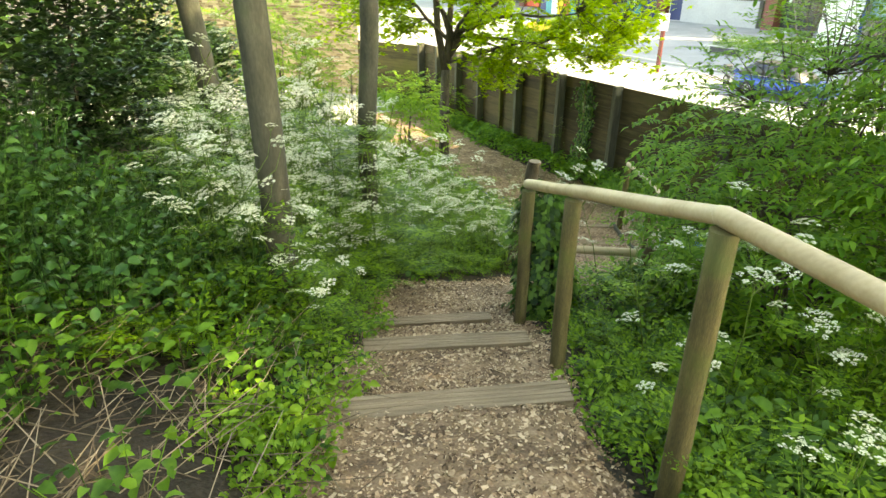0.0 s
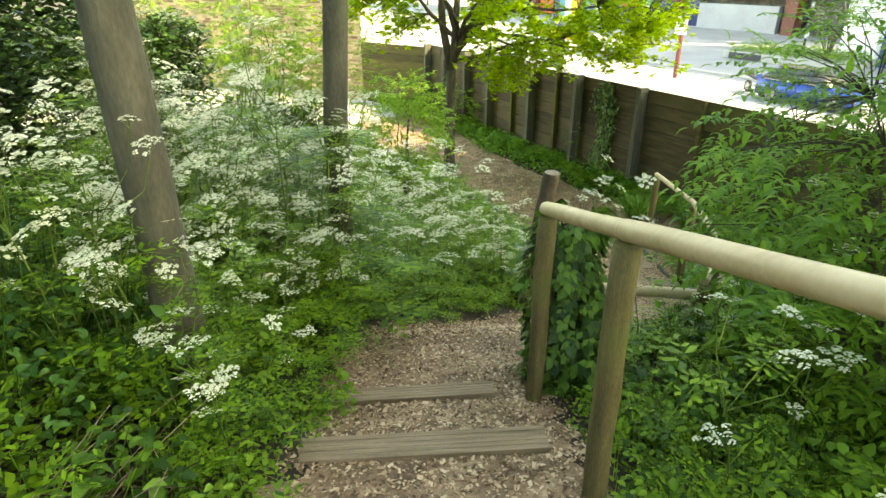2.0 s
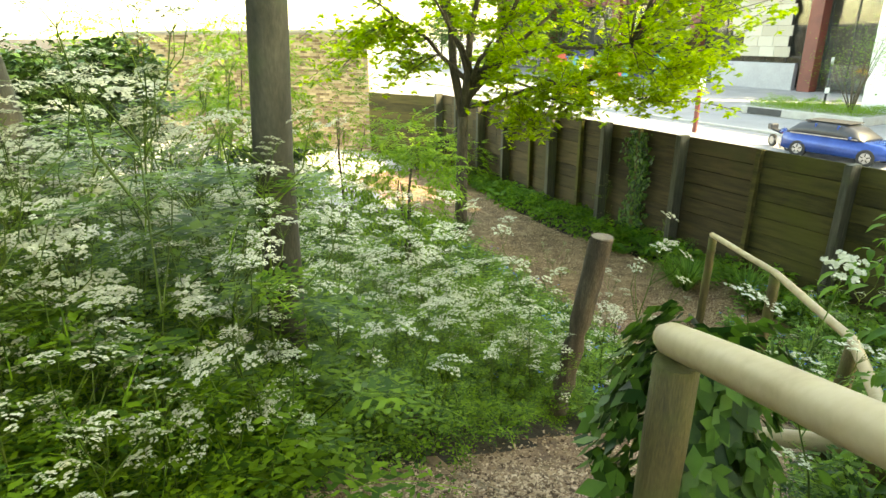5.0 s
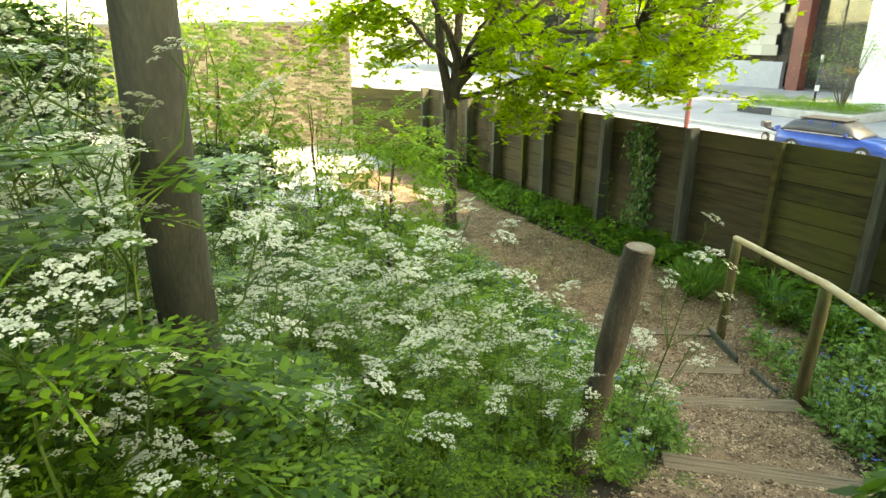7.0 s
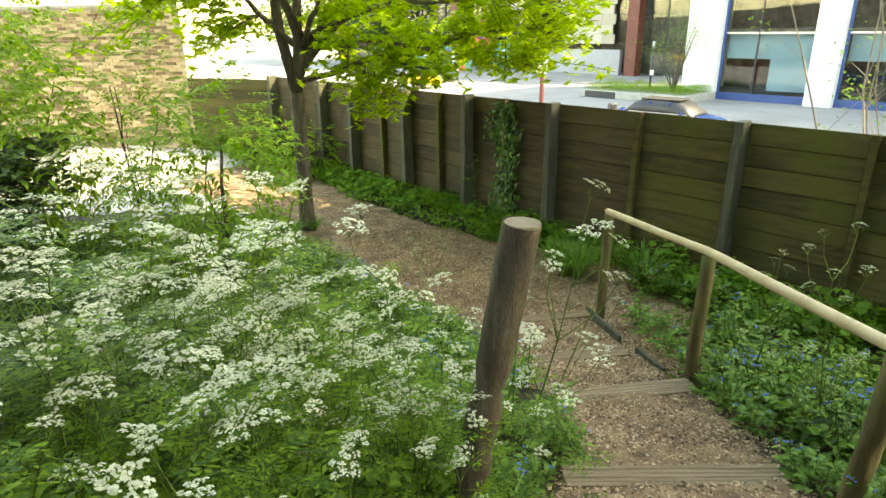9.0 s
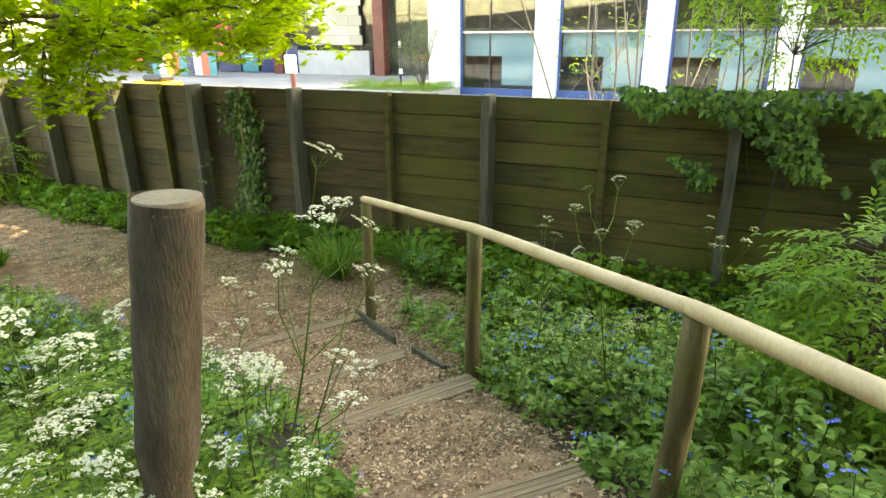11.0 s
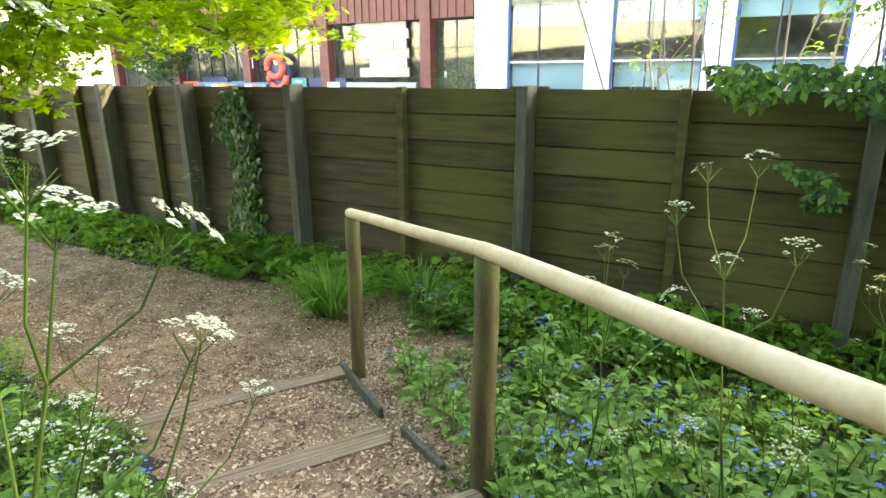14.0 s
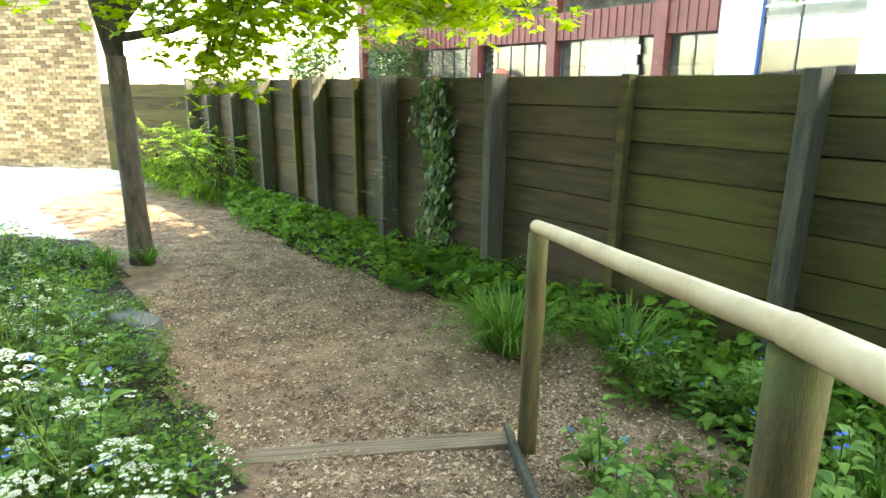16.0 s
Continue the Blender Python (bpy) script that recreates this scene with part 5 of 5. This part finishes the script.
# ---- pinnate-leaved shrubs ----
def shrub(x, y, crown, n, seed, label, material=None, leaflet=0.055, stems=7):
    rnd = random.Random(seed)
    g = z_at(x, y)
    t = thing("ash_shrub", label, "shrub", "shrubs on the bank", pose(x, y, g))
    bm, sp = bmesh.new(), Soup()
    cx, cy, cz, ax, ay, az = crown
    c = Vector((cx - x, cy - y, cz - g))
    mains = []
    for k in range(stems):
        p = c + Vector((rnd.uniform(-0.6, 0.6) * ax, rnd.uniform(-0.6, 0.6) * ay, rnd.uniform(0.0, 0.8) * az))
        lb = bmesh.new()
        mains += limb(lb, rnd, (rnd.uniform(-0.08, 0.08), rnd.uniform(-0.08, 0.08), -0.05), p, 0.016, 0.005, 6, 0.1)[2:]
        part("limb", lb, M_BARK, t)
    for k in range(n):
        while True:
            p = Vector((rnd.uniform(-1, 1), rnd.uniform(-1, 1), rnd.uniform(-1, 1)))
            if 0.35 < p.length < 1:
                break
        q = c + Vector((p.x * ax, p.y * ay, p.z * az))
        if q.z < 0.05:
            continue
        near = min(mains, key=lambda m: (m - q).length)
        if k % 3 == 0 and stems > 4:
            limb(bm, rnd, near, q, 0.005, 0.002, 2, 0.03)
        w = ((q - near).normalized() + Vector((rnd.uniform(-1, 1), rnd.uniform(-1, 1), rnd.uniform(-0.6, 0.3))) * 0.9).normalized()
        side = w.cross(UP).normalized()
        ln = rnd.uniform(0.16, 0.28)
        for j in range(5):
            f = 0.25 + 0.75 * j / 4
            b = q + w * ln * f - UP * ln * 0.25 * f * f
            s = leaflet * rnd.uniform(0.85, 1.2)
            if j == 4:
                sp.leaf(b, w - UP * 0.3, UP, s * 1.2, s * 0.5, 0.15)
            else:
                for sg in (-1, 1):
                    sp.leaf(b, side * sg + w * 0.5 - UP * 0.15, UP, s * 1.15, s * 0.45, 0.15)
    part("twig_cluster", bm, M_BARK, t)
    part("foliage", sp.mesh("foliage", material or M_SHRUB), None, t)


shrub(2.7, 3.7, (3.05, 4.25, 0.35, 1.3, 1.25, 1.15), 2200, 5, "tall airy ash-leaved shrub on the bank between the flights")
shrub(3.9, 2.6, (3.8, 2.9, 0.9, 1.4, 1.4, 1.5), 1900, 6, "tall airy ash-leaved shrub behind the upper handrail")
shrub(3.85, 6.5, (3.85, 6.4, -1.25, 0.4, 0.45, 0.5), 420, 7, "low ash-leaved shrub beside the alkanet", M_SHRUB)
shrub(6.25, 8.95, (5.8, 8.55, 0.45, 0.85, 0.75, 0.75), 640, 8, "leafy shrub leaning over the ivy-clad fence", M_SHRUB)
shrub(-1.0, 8.9, (-1.0, 8.9, -0.7, 0.6, 0.6, 0.8), 260, 9, "thin young sapling with bright leaves", M_LIME, 0.07, 4)
shrub(-2.3, 10.2, (-2.3, 10.2, -0.6, 0.7, 0.7, 1.1), 320, 10, "thin young sapling with bright leaves", M_LIME, 0.07, 4)
for k, (x, y, h) in enumerate(((-3.6, 10.6, 0.2), (-4.9, 12.0, 0.5), (-3.0, 9.2, -0.2), (-5.6, 10.2, 0.4))):
    shrub(x, y, (x, y, h - 0.3, 0.75, 0.75, 1.3), 300, 50 + k, "thin young sapling with bright leaves", M_LIME, 0.08, 4)
for k, (s, o) in enumerate(((9.2, -0.6), (10.2, -0.8), (8.2, -0.5))):
    p = fence_xy(s, o)
    shrub(p.x, p.y, (p.x, p.y, -1.9, 0.55, 0.55, 0.55), 150, 30 + k, "bright leafy bush at the corner of the fence", M_LIME, 0.07)


def bare_shrub():
    """Pale many-stemmed shrub beyond the fence."""
    rnd = random.Random(71)
    p = fence_xy(-1.3, 2.2)
    t = thing("bare_shrub", "pale many-stemmed shrub, hardly in leaf, beyond the fence", "shrub", at=pose(p.x, p.y, STREET))
    bm, sp = bmesh.new(), Soup()
    for k in range(13):
        a = Vector((rnd.uniform(-0.3, 0.3), rnd.uniform(-0.3, 0.3), -0.05))
        b = Vector((rnd.uniform(-1.7, 1.7), rnd.uniform(-1.2, 1.2), rnd.uniform(4.6, 6.6)))
        pts = limb(bm, rnd, a, b, 0.022, 0.006, 7, 0.15)
        for j in range(5):
            q = rnd.choice(pts[3:])
            e = q + Vector((rnd.uniform(-0.8, 0.8), rnd.uniform(-0.8, 0.8), rnd.uniform(0.3, 0.9)))
            limb(bm, rnd, q, e, 0.006, 0.002, 3, 0.03)
            for i in range(13):
                s = rnd.uniform(0.05, 0.09)
                sp.leaf(e + Vector((rnd.gauss(0, 0.12), rnd.gauss(0, 0.12), rnd.gauss(0, 0.12))), polar(rnd.uniform(0, 6.28), -0.2), UP, s, s * 0.5)
    part("stem_cluster", bm, mat("pale_grey_bark", [(0.2, 0.17, 0.15), (0.36, 0.32, 0.29)], 5, 0.85, 0.3, 40), t)
    part("foliage", sp.mesh("foliage", M_SHRUB), None, t)


bare_shrub()


# ---- wood chips on the path ----
def wood_chips():
    rnd = random.Random(91)
    sp = Soup()
    zones = ((0.1, 2.0, -0.6, 2.4, 18000), (-0.1, 1.5, 2.2, 5.0, 17000), (0.3, 2.7, 4.6, 7.2, 14000), (1.2, 2.8, 7.0, 10.2, 17000), (-0.6, 2.9, 9.6, 13.0, 27000), (-2.4, 1.2, 12.9, 15.6, 14000), (2.3, 3.3, 8.2, 11.0, 5200))
    for x0, x1, y0, y1, n in zones:
        for k in range(n):
            x, y = rnd.uniform(x0, x1), rnd.uniform(y0, y1)
            g = path_gap(x, y)
            if g > 0.0 and rnd.random() < min(1, g * 7) and x < 2.3:
                continue
            s = rnd.choice((0.008, 0.009, 0.011, 0.013, 0.016, 0.024))
            th = rnd.uniform(0, 6.28)
            w = polar(th, rnd.uniform(-0.35, 0.35)).normalized()
            side = w.cross(UP + polar(rnd.uniform(0, 6.28)) * 0.5).normalized()
            nrm = side.cross(w) * 0.004
            b = Vector((x, y, z_at(x, y) + rnd.uniform(0.001, 0.012)))
            hw = side * s * rnd.uniform(0.18, 0.42)
            a, c = b - w * s * 0.5, b + w * s * 0.5
            sp.quad(a - hw, c - hw * 0.7, c + hw * 0.8, a + hw)
            sp.quad(a - hw, a - hw - nrm, c - hw * 0.7 - nrm, c - hw * 0.7)
    stuff("wood_chips", sp.mesh("wood_chips", M_CHIP), "pinkish-brown chipped bark and wood covering the path", "wood chips")


wood_chips()

# grey block beside the path
t = thing("stone_block", "weathered grey concrete block at the path edge", "block", at=pose(-0.25, 11.1, z_at(-0.25, 11.1), 0, 0, -25))
part("block", cuboid((0.36, 0.2, 0.16), pose(0, 0, 0.07, 2, 3, 0), 0.015), M_STONE, t)


# ---- street things ----
def suv():
    """Dark blue estate car standing along the kerb; x forwards."""
    a, b = Vector((11.77, 35.1)), Vector((13.85, 32.9))
    u = (b - a).normalized()
    c = (a + b) / 2
    t = thing("parked_suv", "dark blue sport utility car with black roof, parked on the street", "car", at=pose(c.x, c.y, STREET, 0, 0, math.degrees(math.atan2(u.y, u.x))))

    def shell(sections, material, name, parent, label=""):
        bm = bmesh.new()
        rings = []
        for x, zb, zt, w0, w1 in sections:
            r = [(-w0, zb), (-w0 * 1.02, zb + (zt - zb) * 0.45), (-w1, zt - 0.06), (-w1 + 0.1, zt), (w1 - 0.1, zt), (w1, zt - 0.06), (w0 * 1.02, zb + (zt - zb) * 0.45), (w0, zb)]
            rings.append([bm.verts.new((x, y, z)) for y, z in r])
        for p, q in zip(rings, rings[1:]):
            for k in range(8):
                bm.faces.new((p[k], p[(k + 1) % 8], q[(k + 1) % 8], q[k])).smooth = True
        bm.faces.new(rings[0][::-1])
        bm.faces.new(rings[-1])
        bmesh.ops.recalc_face_normals(bm, faces=bm.faces)
        return part(name, bm, material, parent, label)

    body = shell([(-2.42, 0.45, 0.85, 0.78, 0.74), (-2.35, 0.35, 1.1, 0.92, 0.86), (-1.6, 0.3, 1.14, 0.98, 0.92), (0, 0.3, 1.1, 0.99, 0.93), (1.0, 0.3, 1.06, 0.98, 0.9), (1.9, 0.32, 0.96, 0.95, 0.84), (2.35, 0.4, 0.8, 0.86, 0.76), (2.44, 0.45, 0.7, 0.74, 0.68)], M_CAR, "body", t)
    cabin = shell([(-2.2, 1.08, 1.2, 0.86, 0.8), (-1.75, 1.08, 1.58, 0.86, 0.68), (-1.0, 1.08, 1.68, 0.88, 0.66), (0.2, 1.06, 1.66, 0.88, 0.66), (0.7, 1.05, 1.5, 0.87, 0.68), (1.25, 1.04, 1.1, 0.84, 0.78)], M_DARK, "cabin", t, "dark tinted glass cabin")
    part("roof", cuboid((2.0, 1.22, 0.05), pose(-0.55, 0, 1.69), 0.02), M_TYRE, t, "black roof panel")
    for x in (-0.95, 0.05):
        part("pillar", cuboid((0.07, 1.62, 0.5), pose(x, 0, 1.36), 0.01), M_CAR, cabin)
    part("window_trim", cuboid((3.0, 1.9, 0.03), pose(-0.5, 0, 1.1)), M_CHROME, body)
    for y in (-1, 1):
        part("mirror", cuboid((0.12, 0.2, 0.14), pose(0.75, y * 1.02, 1.16), 0.03), M_CAR, t)
        part("headlight", cuboid((0.12, 0.3, 0.1), pose(2.33, y * 0.66, 0.78), 0.02), M_CHROME, t)
        part("tail_light", cuboid((0.08, 0.3, 0.12), pose(-2.38, y * 0.66, 0.95), 0.02), M_LAMPRED, t)
        for x in (-1.5, 1.5):
            w = part("wheel", tube(bmesh.new(), [(x, y * 0.78, 0.38), (x, y * 1.0, 0.38)], [0.38, 0.38], 20), M_TYRE, t)
            part("rim", tube(bmesh.new(), [(x, y * 0.99, 0.38), (x, y * 1.015, 0.38)], [0.26, 0.22], 10), M_RIM, w)
            for k in range(5):
                part("spoke_gap", cuboid((0.05, 0.02, 0.14), pose(x, y * 1.012, 0.38) @ pose(0, 0, 0, 0, k * 72, 0) @ pose(0, 0, 0.15)), M_TYRE, w)


suv()


def motorbike():
    t = thing("motorbike", "dark motorcycle on its stand behind the parked car", "motorbike", at=pose(10.95, 36.6, STREET, 0, 0, -75))
    for x in (-0.7, 0.7):
        w = part("wheel", tube(bmesh.new(), [(x, -0.06, 0.31), (x, 0.06, 0.31)], [0.31, 0.31], 18), M_TYRE, t)
        part("rim", tube(bmesh.new(), [(x, -0.065, 0.31), (x, 0.065, 0.31)], [0.2, 0.2], 12), M_RIM, w)
    part("frame", tube(bmesh.new(), [(0.6, 0, 0.95), (0.2, 0, 0.55), (-0.2, 0, 0.45), (-0.7, 0, 0.33)], [0.05, 0.09, 0.1, 0.05], 8), M_DARK, t)
    part("tank", tube(bmesh.new(), [(0.45, 0, 0.86), (0.2, 0, 0.92), (-0.1, 0, 0.82)], [0.1, 0.17, 0.12], 10), M_CAR, t)
    part("seat", cuboid((0.75, 0.26, 0.1), pose(-0.4, 0, 0.84, 0, 6, 0), 0.03), M_TYRE, t)
    part("engine", cuboid((0.4, 0.3, 0.32), pose(0.05, 0, 0.42), 0.03), M_CHROME, t)
    part("fork", tube(bmesh.new(), [(0.7, 0, 0.31), (0.5, 0, 1.05)], [0.035, 0.035], 8), M_CHROME, t)
    part("handlebar", tube(bmesh.new(), [(0.45, -0.36, 1.06), (0.5, 0, 1.04), (0.45, 0.36, 1.06)], [0.018, 0.018, 0.018], 6), M_DARK, t)
    part("top_box", cuboid((0.36, 0.4, 0.3), pose(-0.85, 0, 1.0), 0.04), M_DARK, t)
    part("stand", cuboid((0.04, 0.3, 0.32), pose(-0.05, 0.14, 0.15, 25, 0, 0), 0.005), M_CHROME, t)


motorbike()


def planter():
    c = Vector((17.0, 50.2))
    at = pose(c.x, c.y, STREET, 0, 0, math.degrees(math.atan2(FD.y, FD.x)))
    t = thing("hedge_planter", "low stone planter with clipped box hedge and shrubs", "planter", at=at)
    part("kerb_wall", cuboid((8.5, 4.6, 0.55), pose(0, 0, 0.27), 0.03), M_KERB, t)
    part("side_panel", cuboid((2.6, 0.08, 0.45), pose(2.4, 2.32, 0.27)), M_DARK, t)
    rnd = random.Random(6)
    sp = Soup()
    for k in range(6000):
        x, y = rnd.uniform(-4.1, 4.1), rnd.uniform(-2.1, 2.1)
        front = y > 1.2
        z = rnd.uniform(0.5, 0.95) if front else rnd.uniform(0.5, 1.05 + 0.5 * noise.noise((x * 0.9, y, 0)))
        s = rnd.uniform(0.08, 0.16)
        sp.leaf(Vector((x, y, z)), polar(rnd.uniform(0, 6.28), rnd.uniform(-0.3, 0.6)), UP, s, s * 0.6)
    part("hedge", sp.mesh("hedge", M_LIME), None, t)
    # slender young tree in the planter
    sp, bm = Soup(), bmesh.new()
    for k in range(9):
        e = Vector((-2.2 + rnd.uniform(-1.6, 1.6), rnd.uniform(-1.2, 1.2), rnd.uniform(3.0, 6.2)))
        limb(bm, rnd, (-2.2, 0, 0.4), e, 0.05, 0.012, 5, 0.3)
        for i in range(160):
            s = rnd.uniform(0.08, 0.16)
            sp.leaf(e + Vector((rnd.gauss(0, 0.7), rnd.gauss(0, 0.7), rnd.gauss(-0.3, 0.7))), polar(rnd.uniform(0, 6.28), -0.2), UP, s, s * 0.5)
    tr = thing("street_sapling", "slender young tree in the planter beside the columns", "tree", at=at @ pose(0, 0, 0.4))
    o = part("branch_mass", bm, M_BARK, tr)
    o.matrix_local = pose(0, 0, -0.4)
    o = part("crown", sp.mesh("crown", M_SHRUB), None, tr)
    o.matrix_local = pose(0, 0, -0.4)


planter()


def bollard_light(x, y):
    t = thing("street_lamp", "slim black street light column with pale head", "lamp", at=pose(x, y, STREET))
    part("column", tube(bmesh.new(), [(0, 0, -0.05), (0, 0, 3.4)], [0.09, 0.07], 10), M_DARK, t)
    part("head", tube(bmesh.new(), [(0, 0, 3.38), (0, 0, 3.9)], [0.1, 0.1], 10), M_CHROME, t)
    part("sign", cuboid((0.3, 0.03, 0.4), pose(0, -0.1, 1.6)), M_WHITE, t, "small white notice")


bollard_light(18.3, 53.0)


def parking_sign():
    t = thing("street_sign", "square white notice on a red-brown post", "sign", at=pose(7.6, 41.4, STREET, 0, 0, -40))
    part("post", cuboid((0.22, 0.16, 3.2), pose(0, 0, 1.55), 0.01), M_RED, t)
    part("notice", cuboid((0.75, 0.05, 1.0), pose(0, -0.13, 3.0), 0.01), M_WHITE, t)


parking_sign()


def hoarding():
    """Painted banner and cabins far along the street."""
    t = thing("painted_hoarding", "bright multicoloured painted hoarding beyond the street", "hoarding", at=street_frame(56, 46))
    cols = [M_TEAL, M_CORAL, M_WHITE, M_NAVY, M_TEAL, M_CORAL, M_YELLOW, M_WHITE, M_TEAL, M_NAVY]
    for k, m in enumerate(cols):
        part("panel", cuboid((1.1, 0.1, 2.4), pose(-5 + k * 1.12, 0, 1.4), 0.01), m, t)
    part("rail", cuboid((12, 0.14, 0.2), pose(0, 0, 2.7)), M_BLUEFRAME, t)
    t2 = thing("yellow_taxi", "yellow car far along the street", "car", at=street_frame(41, 30))
    part("body", cuboid((4.2, 1.7, 0.7), pose(0, 0, 0.7), 0.15), M_YELLOW, t2)
    part("cabin", cuboid((2.2, 1.5, 0.55), pose(-0.2, 0, 1.3), 0.2), M_DARK, t2)
    for x in (-1.3, 1.3):
        for y in (-0.8, 0.8):
            part("wheel", tube(bmesh.new(), [(x, y - 0.1, 0.32), (x, y + 0.1, 0.32)], [0.32, 0.32], 14), M_TYRE, t2)


hoarding()

# kerb between the roadway and the forecourt
bm = bmesh.new()
c = fence_xy(10, 26.0)
box(bm, (120, 0.3, 0.14), pose(c.x, c.y, STREET + 0.07, 0, 0, ang), 0.02)
structure("kerb", bm, M_KERB, "pale stone kerb along the street", "kerb")
